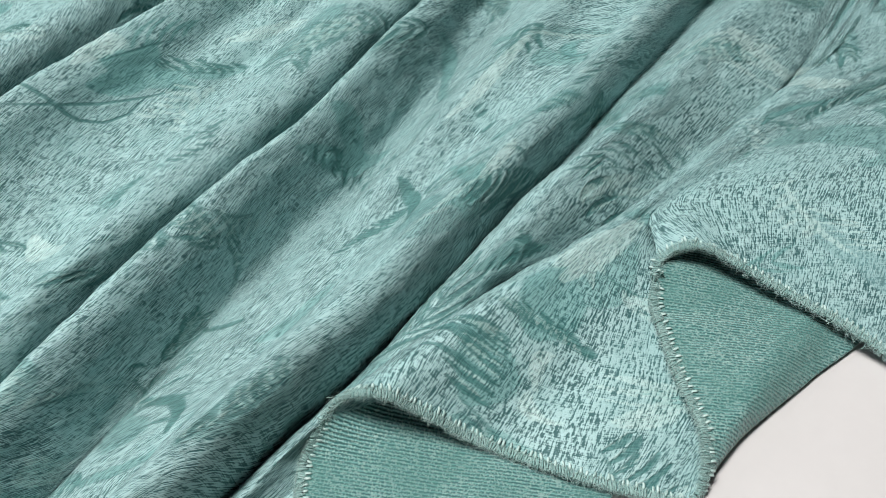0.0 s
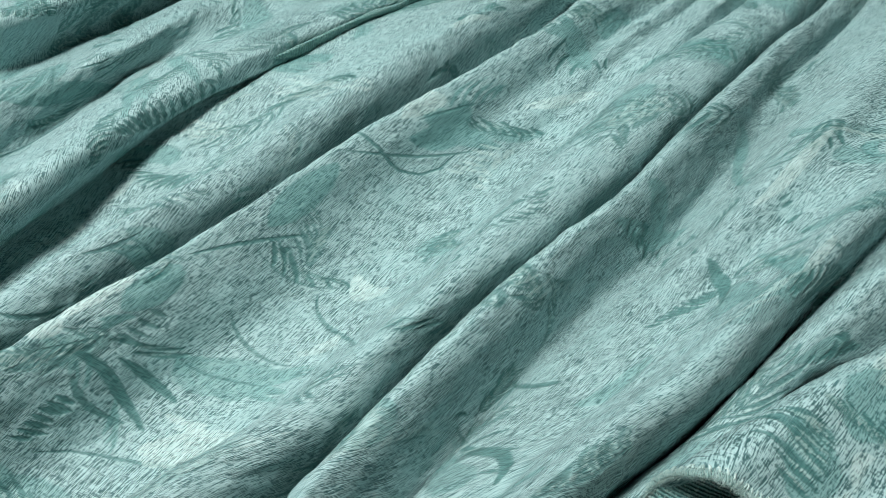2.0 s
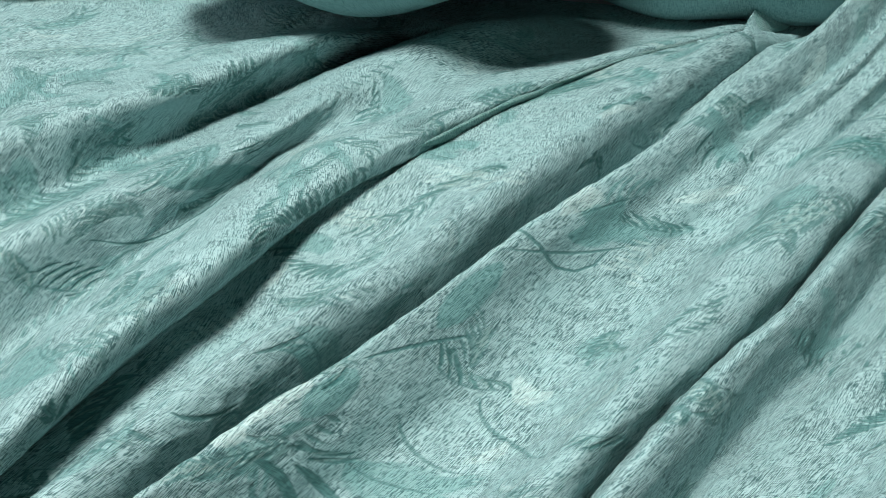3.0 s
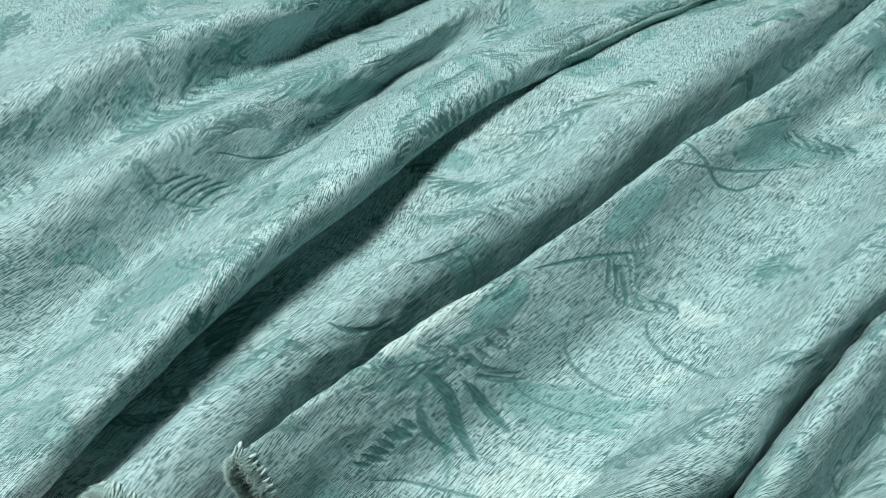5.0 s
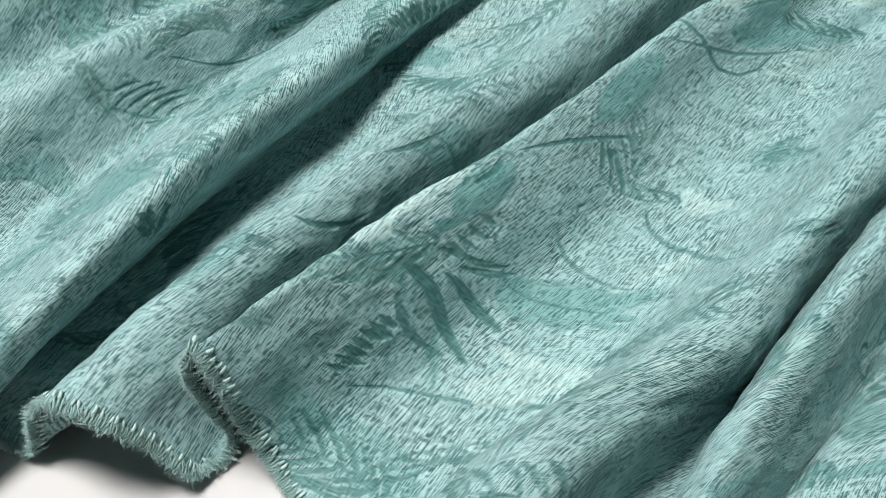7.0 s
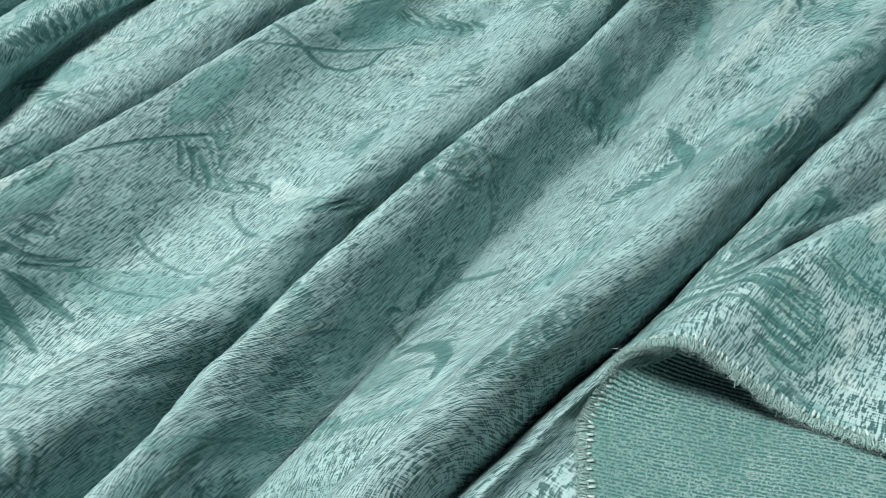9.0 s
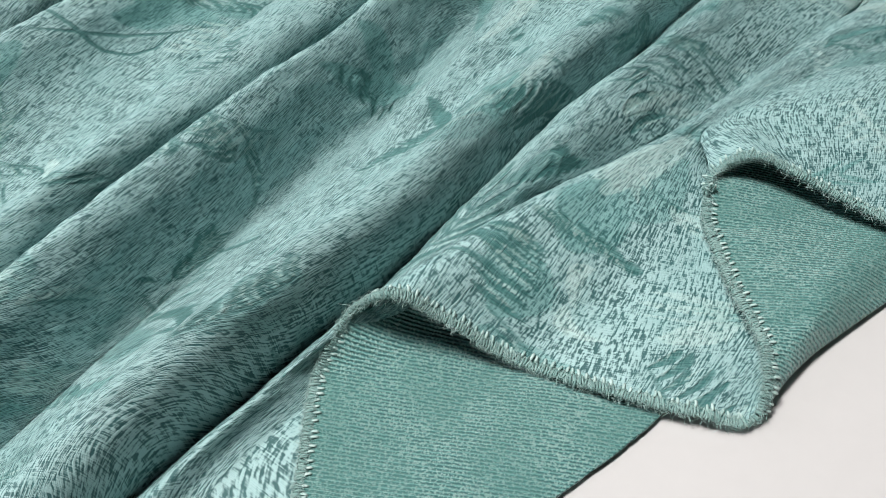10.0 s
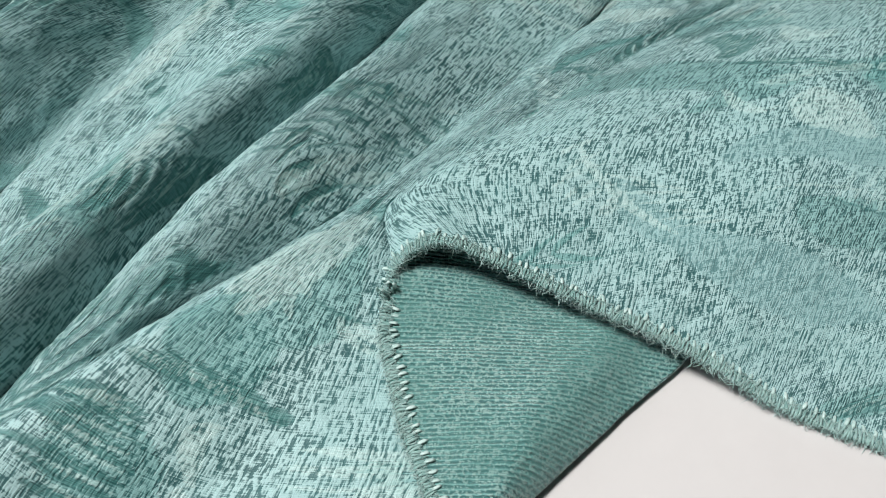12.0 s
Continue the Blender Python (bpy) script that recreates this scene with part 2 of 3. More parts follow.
spray("flash", (-143, 115, 17), (-139, 121, 15), (-136, 126, 15), 7, 8, 60, 1.4, 0.3, 0.8)
spray("flash", (-143, 115, 17), (-139, 121, 15), (-136, 126, 15), 7, 8, -60, 1.4, 0.3, 0.8)
stroke("barb", (-116, 159, 12), (-103, 150, 13), (-99, 135, 16), 2, 0.8)
stroke("barb", (-100, 185, 14), (-89, 181, 11), (-80, 182, 15), 1.6, 0.8)
stroke("satin", (-117, 155, 9), (-119, 139, 9), (-120, 130, 10), 5, 0.4)
spray("barb", (-116, 161, 17), (-110, 154, 9), (-105, 140, 14), 5, 9, 60, 1.2, 0.4, 0.7)
stroke("satin", (-72, 170, 19), (-58, 178, 21), (-46, 193, 22), 5, 0.4)
spray("barb", (14, 282, 33), (20, 273, 31), (21, 249, 44), 5, 7, -60, 1.4, 0.3, 0.7)
stroke("satin", (1, 248, 29), (8, 231, 44), (10, 225, 41), 5, 0.6)
spray("flash", (58, 290, 44), (73, 313, 45), (100, 338, 40), 8, 7, 50, 1.2, 0.3, 0.5)
spray("barb", (79, 306, 30), (85, 314, 31), (92, 322, 30), 5, 8, -70, 1.2, 0.3, 0.6)
stroke("satin", (-5, 326, 38), (0, 321, 23), (-1, 290, 30), 5, 0.5)
spray("barb", (52, 281, 44), (60, 293, 44), (75, 310, 44), 7, 7, -60, 1, 0.3, 0.6)
stroke("flash", (141, 247, 18), (148, 225, 17), (160, 210, 15), 1.2, 0.7)
stroke("band", (162, 208, 14), (186, 193, 10), (207, 181, 5), 10, 0.7)
stroke("band", (187, 238, 15), (213, 243, 14), (228, 231, 12), 10, 0.6)
stroke("band", (150, 234, 17), (157, 212, 15), (180, 201, 12), 4, 0.6)
stroke("flash", (222, 266, 14), (222, 254, 14), (231, 242, 13), 6, 0.75)
stroke("flash", (151, 317, 23), (166, 312, 19), (179, 313, 18), 5, 0.85)
stroke("flash", (224, 299, 16), (229, 293, 15), (240, 296, 14), 4, 0.6)
stroke("flash", (193, 270, 15), (198, 259, 15), (208, 259, 15), 1.8, 0.7)
stroke("flash", (186, 223, 15), (206, 225, 14), (223, 221, 11), 1, 0.5)
stroke("satin", (160, 293, 16), (171, 278, 17), (182, 260, 15), 11, 0.35)
stroke("satin", (28, 172, 19), (36, 185, 21), (43, 198, 23), 9, 0.5)
stroke("flash", (41, 194, 22), (60, 211, 21), (76, 225, 19), 5, 0.6)
spray("flash", (146, 249, 18), (148, 235, 17), (153, 225, 16), 7, 11, -60, 1.0, 0.4, 0.5)
spray("flash", (147, 234, 17), (151, 223, 16), (161, 212, 15), 7, 12, 60, 1.0, 0.4, 0.45)
stroke("flash", (29, 154, 9), (30, 163, 14), (37, 167, 13), 2, 0.6)
stroke("satin", (27, 210, 30), (21, 203, 28), (11, 197, 28), 6, 0.5)
spray("band", (183, 203, 12), (193, 192, 9), (207, 187, 6), 9, 14, -40, 1.5, 0.4, 0.6)
spray("flash", (100, 268, 20), (110, 266, 18), (113, 260, 19), 6, 8, 60, 1.1, 0.3, 0.5)
spray("barb", (-338, 153, 46), (-330, 169, 41), (-324, 201, 21), 9, 11, -108, 1.5, 0.2, 0.95)
spray("flash", (-320, 208, 22), (-309, 218, 23), (-296, 229, 25), 8, 8, -100, 1.8, 0.2, 0.95)
spray("barb", (-282, 259, 56), (-273, 277, 56), (-253, 301, 52), 13, 11, -80, 1.2, 0.4, 0.85)
stroke("satin", (-280, 267, 56), (-275, 313, 36), (-257, 295, 54), 7, 0.5)
spray("barb", (-287, 262, 32), (-273, 250, 30), (-254, 250, 32), 11, 12, 75, 1.2, 0.5, 0.8)
stroke("satin", (-283, 259, 45), (-275, 268, 26), (-264, 263, 25), 7, 0.55)
stroke("satin", (-342, 274, 54), (-326, 288, 49), (-310, 312, 34), 9, 0.75)
stroke("barb", (-365, 243, 44), (-340, 269, 28), (-315, 301, 29), 1, 0.75)
stroke("barb", (-255, 150, 47), (-245, 150, 31), (-235, 141, 11), 2.8, 0.9)
stroke("barb", (-242, 156, 36), (-235, 157, 23), (-225, 153, 13), 2.4, 0.85)
stroke("barb", (-255, 143, 39), (-252, 141, 27), (-242, 141, 13), 1.8, 0.7)
spray("barb", (-271, 122, 28), (-266, 130, 33), (-260, 137, 35), 7, 9, -85, 1.7, 0.2, 0.9)
stroke("satin", (-282, 113, 30), (-279, 112, 21), (-273, 113, 14), 6, 0.5)
spray("satin", (-227, 167, 24), (-209, 165, 14), (-193, 165, 14), 11, 16, 45, 1.5, 0.4, 0.65)
spray("satin", (-227, 167, 24), (-209, 165, 14), (-193, 165, 14), 11, 16, -45, 1.5, 0.4, 0.65)
stroke("barb", (-227, 167, 24), (-209, 165, 14), (-193, 165, 14), 0.8, 0.5)
stroke("satin", (-225, 165, 20), (-210, 166, 14), (-193, 166, 14), 12, 0.4)
stroke("flash", (-233, 134, 9), (-216, 137, 9), (-193, 140, 16), 8, 0.6)
stroke("barb", (-267, 122, 18), (-224, 128, 9), (-194, 125, 37), 1, 0.6)
spray("flash", (-228, 148, 12), (-218, 140, 10), (-205, 132, 12), 9, 12, 40, 1.6, 0.3, 0.6)
spray("flash", (-232, 130, 9), (-213, 135, 10), (-198, 139, 13), 9, 12, -50, 1.6, 0.3, 0.6)
stroke("satin", (-241, 168, 50), (-234, 178, 51), (-228, 188, 53), 7, 0.7)
stroke("flash", (-258, 158, 56), (-250, 170, 56), (-242, 178, 56), 4.5, 0.8)
stroke("flash", (-266, 149, 56), (-263, 151, 56), (-260, 155, 56), 4.5, 0.7)
spray("barb", (-244, 159, 44), (-240, 164, 45), (-234, 173, 46), 5, 8, -90, 1.3, 0.2, 0.6)
stroke("satin", (-200, 220, 48), (-191, 235, 50), (-181, 253, 52), 8, 0.7)
stroke("barb", (-225, 194, 54), (-207, 209, 47), (-186, 227, 36), 1.1, 0.75)
stroke("barb", (-179, 300, 27), (-166, 269, 47), (-134, 292, 31), 1.1, 0.75)
stroke("satin", (-154, 283, 44), (-140, 296, 39), (-133, 310, 46), 9, 0.7)
stroke("flash", (-151, 301, 54), (-149, 302, 53), (-143, 305, 51), 5, 0.9)
spray("flash", (-138, 283, 29), (-131, 291, 29), (-124, 301, 30), 6, 10, -80, 1.6, 0.2, 0.7)
stroke("flash", (-168, 220, 21), (-161, 211, 20), (-154, 214, 22), 5, 0.85)
stroke("flash", (-183, 180, 17), (-173, 182, 18), (-169, 187, 19), 4, 0.5)
stroke("barb", (-211, 187, 29), (-203, 179, 17), (-183, 174, 16), 1, 0.5)
stroke("barb", (-182, 207, 21), (-170, 190, 19), (-154, 174, 38), 1, 0.5)
spray("satin", (-420, 126, 11), (-387, 146, 26), (-350, 169, 49), 13, 10, 45, 1.5, 0.4, 0.65)
spray("satin", (-420, 126, 11), (-387, 146, 26), (-350, 169, 49), 13, 10, -45, 1.5, 0.4, 0.65)
stroke("barb", (-420, 126, 11), (-387, 146, 26), (-350, 169, 49), 0.8, 0.5)
stroke("satin", (-386, 165, 23), (-367, 169, 35), (-350, 169, 49), 6, 0.5)
stroke("satin", (-433, 159, 40), (-430, 158, 34), (-426, 156, 27), 7, 0.6)
stroke("satin", (-426, 280, 42), (-421, 281, 32), (-396, 243, 48), 6, 0.5)
spray("barb", (-406, 302, 41), (-393, 309, 27), (-355, 264, 56), 8, 9, 60, 1.1, 0.3, 0.75)
stroke("barb", (-269, 191, 50), (-261, 198, 48), (-253, 207, 48), 1.4, 0.75)
stroke("barb", (-291, 163, 46), (-284, 167, 40), (-275, 177, 36), 1.4, 0.75)
spray("satin", (-404, 109, 21), (-397, 121, 23), (-375, 126, 38), 8, 10, -60, 1.4, 0.3, 0.6)
stroke("satin", (-364, 241, 34), (-356, 240, 25), (-349, 217, 36), 5, 0.4)
spray("satin", (-384, 202, 20), (-369, 215, 23), (-349, 217, 36), 8, 9, 60, 1.2, 0.3, 0.5)
spray("barb", (-103, 394, 30), (-92, 371, 49), (-67, 369, 36), 10, 14, -85, 1.2, 0.5, 0.8)
stroke("satin", (-98, 366, 51), (-84, 373, 41), (-77, 360, 35), 8, 0.5)
stroke("flash", (-105, 328, 32), (-85, 340, 29), (-71, 347, 29), 6, 0.7)
stroke("flash", (-126, 465, 30), (-116, 455, 37), (-102, 473, 31), 3, 0.8)
stroke("satin", (-226, 335, 53), (-216, 336, 43), (-207, 333, 44), 5, 0.7)
stroke("flash", (-40, 427, 40), (-30, 439, 42), (-28, 450, 51), 6, 0.5)
spray("barb", (-290, 349, 54), (-277, 369, 53), (-260, 394, 49), 9, 6, -65, 0.9, 0.3, 0.7)
spray("barb", (-301, 319, 29), (-270, 279, 55), (-254, 299, 54), 8, 9, -70, 1.2, 0.4, 0.7)
stroke("satin", (-403, 304, 33), (-387, 315, 27), (-372, 332, 27), 7, 0.4)
spray("barb", (-126, 209, 48), (-115, 232, 46), (-96, 248, 53), 12, 7, -65, 0.9, 0.3, 0.7)
spray("barb", (-54, 252, 38), (-42, 259, 16), (-25, 266, 19), 9, 10, -70, 1.2, 0.5, 0.8)
stroke("satin", (-60, 246, 43), (-43, 260, 19), (-27, 272, 16), 7, 0.5)

# fainter leaves woven all over the ground, laid out on the cloth itself
scatter = random.Random(5)
for k in range(620):
    cx, cy, a = scatter.uniform(60, 1680), scatter.uniform(25, 560), scatter.uniform(0, 360)
    size = scatter.uniform(18, 48)
    d = np.array((math.cos(radians(a)), math.sin(radians(a))))
    s = np.array((-d[1], d[0])) * scatter.uniform(-.25, .25)
    p = [np.array((cx, cy)) + d * size * q + s * size * (1 - abs(q) * 2) for q in (-.5, 0, .5)]
    kind = scatter.choice(["satin", "barb", "flash", "barb", "barb"])
    n = scatter.randint(7, 13)
    curl = scatter.uniform(.3, 1.0)
    amount = scatter.uniform(.4, .9) * (.7 if kind == "flash" else 1)
    if scatter.random() < .55:
        mark("satin", p[0] + s * size, p[1] + s * size, p[2] + s * size, size * .24, scatter.uniform(.2, .45))
    for side in scatter.choice([(1, -1), (1,), (-1,)]):
        lean, wide, reach = side * scatter.uniform(40, 75), scatter.uniform(.9, 1.7), size * scatter.uniform(.28, .42)
        comb(kind, p[0], p[1], p[2], n, reach, lean, wide, curl, amount)
        if kind == "barb":
            comb("flash", p[0] + d * 1.8, p[1] + d * 1.8, p[2] + d * 1.8, n, reach * .8, lean, .7, curl, .3)
    mark("barb", p[0], p[1], p[2], .8, .4)
cloth_marks, MARKS = MARKS, []


def onto_cloth(g, cu, cv):
    """Draw the figures in lengths along and across the cloth."""
    few = (slice(None, None, 2), slice(None, None, 2))
    spots = g[few].reshape(-1, 3) * 1000.0
    lengths = np.stack([cu[few].reshape(-1), cv[few].reshape(-1)], 1) * 1000.0
    for kind, places, rest in FIGURES:
        p = [lengths[int(np.argmin(((spots - q) ** 2).sum(1)))] for q in places]
        if len(rest) == 2:
            mark(kind, *p, *rest)
        else:
            comb(kind, *p, *rest)
    return [m[:4] for m in MARKS]


def paint(g, cu, cv):
    """Weave masks at every point of the cloth: satin, barb, flash, band."""
    names = ["satin", "barb", "flash", "band"]
    flat = np.stack([cu.reshape(-1), cv.reshape(-1)], 1) * 1000.0
    out = np.zeros((len(flat), 4), np.float32)
    order = np.argsort(flat[:, 0], kind="stable")
    xs = flat[order, 0]
    rag = np.random.RandomState(4).rand(len(flat)).astype(np.float32)
    drawn = onto_cloth(g, cu, cv)
    taken = np.array([m[1][len(m[1]) // 2] for m in drawn])
    spare = [m[:4] for m in cloth_marks if np.hypot(*(taken - m[1][3]).T).min() > 8]
    for kind, line, width, amount in drawn + spare:
        lo, hi = np.searchsorted(xs, (line[:, 0].min() - width, line[:, 0].max() + width))
        idx = order[lo:hi]
        q = flat[idx]
        keep = (q[:, 1] > line[:, 1].min() - width) & (q[:, 1] < line[:, 1].max() + width)
        idx, q = idx[keep], q[keep]
        if not len(idx):
            continue
        best = np.full(len(q), 9.0)
        segs = len(line) - 1
        for k in range(segs):
            a, b = line[k], line[k + 1]
            d = b - a
            t = np.clip(((q - a) @ d) / max(d @ d, 1e-9), 0, 1)
            w = width * (0.12 + 0.88 * np.sin(np.pi * np.clip((k + t + .25) / (segs + .5), 0, 1)) ** .8)
            best = np.minimum(best, np.linalg.norm(q - a - t[:, None] * d, axis=1) / w)
        soft = 0.30 if width < 3 else 0.14
        m = np.clip((1.0 + (rag[idx] - .5) * .12 - best) / soft, 0, 1) * amount
        c = names.index(kind)
        out[idx, c] = np.maximum(out[idx, c], m)
    return out


# Each crease runs from the hem towards the back of the table: (x, y, z) in millimetres.
CREASES = []


def crease(name, *points):
    CREASES.append((name, np.array(points, float) / 1000.0))


crease("back_edge", (-770, 140, 14), (-690, 300, 16), (-610, 440, 14), (-570, 520, 10))
crease("back_hollow", (-605, 150, 14), (-545, 250, 20), (-485, 340, 22), (-415, 450, 14), (-385, 510, 8))
crease("A_ridge", (-520, 140, 45), (-457, 243, 53), (-429, 284, 53), (-360, 342, 53), (-306, 405, 48), (-270, 455, 26), (-245, 500, 8))
crease("A_valley", (-500, 140, 18), (-440, 245, 26), (-403, 300, 28), (-353, 361, 28), (-300, 425, 24), (-250, 490, 8))
crease("B_ridge", (-475, 110, 42), (-421, 189, 48), (-365, 252, 55), (-332, 284, 54), (-300, 322, 54), (-262, 395, 50), (-222, 448, 44), (-195, 500, 20))
crease("B_valley", (-452, 80, 8), (-412, 155, 13), (-385, 200, 21), (-332, 275, 32), (-299, 325, 39), (-240, 385, 41), (-180, 450, 26), (-150, 500, 10))
crease("C_shoulder", (-425, 55, 20), (-398, 110, 24), (-378, 155, 30), (-348, 210, 42), (-305, 268, 51), (-264, 312, 58), (-245, 328, 57), (-205, 385, 50), (-140, 470, 22))
def beside(name, line, shift, rise=None, z=None, hem=None):
    """A crease that runs beside a crest: shifted across (mm), so much lower or higher, or at a height of its own."""
    p = np.array(line, float)
    p[:, 0] += shift if np.isscalar(shift) else np.interp(p[:, 1], [q[0] for q in shift], [q[1] for q in shift])
    if rise is not None:
        p[:, 2] = np.maximum(p[:, 2] + rise, 2.0)
    if z is not None:
        p[:, 2] = z if np.isscalar(z) else np.interp(p[:, 1], [q[0] for q in z], [q[1] for q in z])
    if hem is not None:
        p = np.vstack([[hem], p])
    crease(name, *p)


def between(name, left, right, share, z, hem=None):
    """A crease in the hollow between two crests, at a share of the way across; z as (y, height) pairs."""
    a, b = np.array(left, float), np.array(right, float)
    y = np.union1d(a[:, 1], b[:, 1])
    y = y[y > (19 if hem is None else hem[1] + 8)]
    xa, xb = np.interp(y, a[:, 1], a[:, 0]), np.interp(y, b[:, 1], b[:, 0])
    p = np.stack([xa + (xb - xa) * share, y, np.interp(y, [q[0] for q in z], [q[1] for q in z])], 1)
    crease(name, *(p if hem is None else np.vstack([[hem], p])))


C_CREST = [(-404, 40, 32), (-368, 91, 37), (-359, 111, 42), (-349, 129, 46), (-339, 153, 49), (-328, 176, 52), (-316, 198, 54), (-301, 220, 56), (-270, 279, 55), (-222, 340, 53), (-140, 425, 46), (-80, 500, 20)]
D_CREST = [(-336, 84, 40), (-308, 144, 47), (-287, 173, 50), (-260, 205, 53), (-228, 243, 54), (-205, 276, 55), (-175, 319, 55), (-133, 374, 55), (-72, 458, 50), (-40, 510, 20)]
E_CREST = [(-303, 101, 56), (-264, 152, 56), (-231, 192, 56), (-205, 228, 56), (-180, 264, 55), (-132, 325, 53), (-86, 387, 53), (-32, 455, 56), (0, 510, 58)]
F_CREST = [(-252, 18, 26), (-240, 45, 38), (-224, 77, 44), (-210, 98, 46), (-194, 114, 47), (-170, 137, 48), (-141, 175, 50), (-116, 217, 51), (-87, 262, 54), (-63, 307, 54), (-27, 362, 52), (25, 440, 46), (60, 505, 54)]
G_CREST = [(-213, 18, 26), (-195, 48, 33), (-167, 92, 42), (-143, 133, 44), (-124, 165, 45), (-103, 197, 46), (-78, 230, 48), (-54, 260, 49), (-36, 288, 51), (10, 360, 50), (65, 445, 42), (100, 505, 52)]
I_CREST = [(-167, 18, 16), (-128, 70, 27), (-104, 100, 36), (-88, 119, 40), (-62, 149, 41), (-42, 168, 42), (-28, 183, 43), (-7, 210, 44), (15, 238, 45), (50, 282, 45), (100, 345, 45), (160, 430, 40), (195, 500, 42)]
F_EDGE = [(-240, 18, 22), (-228, 45, 34), (-211, 77, 40), (-196, 98, 42), (-180, 114, 43), (-155, 140, 44), (-140, 165, 45), (-119, 197, 46), (-94, 230, 48), (-70, 260, 49), (-52, 288, 50), (-6, 360, 48), (49, 445, 42), (84, 505, 51)]
J_CREST = [(-135, 18, 7), (-118, 45, 9), (-80, 104, 11), (-60, 127, 13), (-40, 148, 16), (-20, 168, 20), (-3, 188, 26), (19, 211, 33), (50, 243, 38), (80, 272, 41), (122, 326, 39), (182, 402, 34), (235, 500, 32)]
C_FLOOR = [(40, 3), (90, 6), (115, 12), (160, 18), (197, 21), (230, 25), (262, 32), (300, 40), (340, 45), (430, 44), (500, 18)]
EF_FLOOR = [(18, 4), (100, 7), (134, 9), (154, 11), (183, 17), (215, 20), (267, 22), (301, 21), (340, 28), (400, 36), (470, 42)]

beside("C_ridge", C_CREST, 0)
beside("C_flank", C_CREST, 1.5, -9)
beside("C_wall", C_CREST, [(90, -8), (200, -7), (262, -4), (300, 0), (340, 3)], z=[(40, 14), (90, 20), (200, 34), (262, 42), (300, 44), (340, 48), (430, 44), (500, 18)])
beside("C_foot", C_CREST[2:], [(90, -16), (200, -14), (262, -8), (300, -1), (340, 5)], z=C_FLOOR, hem=(-388, 98, 3))
beside("C_hollow", C_CREST[2:], [(90, -2), (200, -1), (262, 4), (300, 9), (340, 14)], z=C_FLOOR, hem=(-370, 95, 4))
between("D_toe", C_CREST, D_CREST, 0.50, [(y, h + 3) for y, h in C_FLOOR], hem=(-360, 93, 6))
between("D_slope", C_CREST, D_CREST, 0.72, [(40, 14), (100, 22), (144, 26), (200, 30), (243, 35), (280, 42), (320, 50), (374, 51), (460, 46), (510, 18)], hem=(-356, 95, 20))
beside("D_shoulder", D_CREST[1:], -8, -5, hem=(-346, 93, 36))
beside("D_ridge", D_CREST[1:], 0, hem=(-337, 90, 42))
beside("D_flank", D_CREST[1:], 9, -6, hem=(-326, 90, 35))
beside("D_wall", D_CREST[1:], 12, -24, hem=(-317, 92, 22))
beside("D_foot", D_CREST[1:], 13, hem=(-307, 93, 6), z=[(90, 4), (200, 5), (275, 9), (330, 16), (400, 30), (460, 36), (510, 14)])
beside("E_under", E_CREST[1:], -4, hem=(-301, 105, 6), z=[(90, 6), (200, 7), (275, 11), (330, 18), (400, 32), (460, 38), (510, 34)])
beside("E_wall", E_CREST[1:], -6, -25, hem=(-304, 105, 28))
beside("E_lip", E_CREST[1:], -4, -7, hem=(-304.5, 104, 48))
beside("E_ridge", E_CREST[1:], 0, hem=(-300, 104, 56))
beside("E_flank", E_CREST[1:], 8, -5, hem=(-295, 102, 42))
beside("E_side", E_CREST[1:], 18, -19, hem=(-291, 101, 22))
beside("E_foot", E_CREST[1:], 30, z=[(y, h + 5) for y, h in EF_FLOOR], hem=(-283, 96, 7))
between("E_hollow", E_CREST[1:], F_CREST, 0.50, EF_FLOOR, hem=(-262, 72, 5))
between("F_rise", E_CREST[1:], F_CREST, 0.72, [(y, h + 5) for y, h in EF_FLOOR], hem=(-250, 48, 8))
beside("F_slope", F_CREST, -15, -15)
beside("F_shoulder", F_CREST, -5, -3)
beside("F_ridge", F_CREST, 3)
beside("F_flank", F_EDGE, 0)
beside("F_side", F_EDGE, 3, -15)
beside("F_wall", F_EDGE, 4, z=[(18, 4), (90, 5), (140, 7), (200, 9), (300, 12), (360, 20), (440, 24), (505, 28)])
beside("G_foot", G_CREST, -8, z=[(18, 4), (90, 5), (140, 6), (200, 8), (300, 11), (360, 18), (440, 20), (505, 24)])
beside("G_wall", G_CREST, -9.5, -18)
beside("G_under", G_CREST, -8, -5)
beside("G_ridge", G_CREST, -2, 0.5)
beside("G_flank", G_CREST, 4, -5)
beside("G_side", G_CREST, 8, -19)
beside("G_valley", G_CREST, 13, z=[(18, 5), (100, 6), (164, 9), (214, 11), (270, 16), (300, 20), (360, 30), (440, 33), (505, 36)])
between("H_hollow", G_CREST, I_CREST, 0.29, [(18, 5), (100, 7), (164, 10), (214, 12), (250, 16), (300, 24), (360, 32), (505, 36)])
between("H_ridge", G_CREST, I_CREST, 0.49, [(18, 8), (100, 11), (142, 14), (196, 20), (213, 21), (240, 28), (255, 32), (280, 36), (320, 41), (400, 42), (505, 42)])
between("I_valley", G_CREST, I_CREST, 0.68, [(18, 7), (100, 12), (150, 19), (181, 21), (215, 23), (240, 26), (280, 31), (320, 36), (400, 37), (505, 37)])
beside("I_slope", I_CREST, -11, -10)
beside("I_ridge", I_CREST, 0)
beside("I_flank", I_CREST, 8, -4)
beside("I_wall", I_CREST, 11, -15)
beside("I_foot", I_CREST, 11.5, z=[(18, 2), (120, 2.5), (150, 3), (170, 4), (189, 5), (211, 8), (240, 12), (283, 17), (345, 20), (430, 18), (500, 20)])
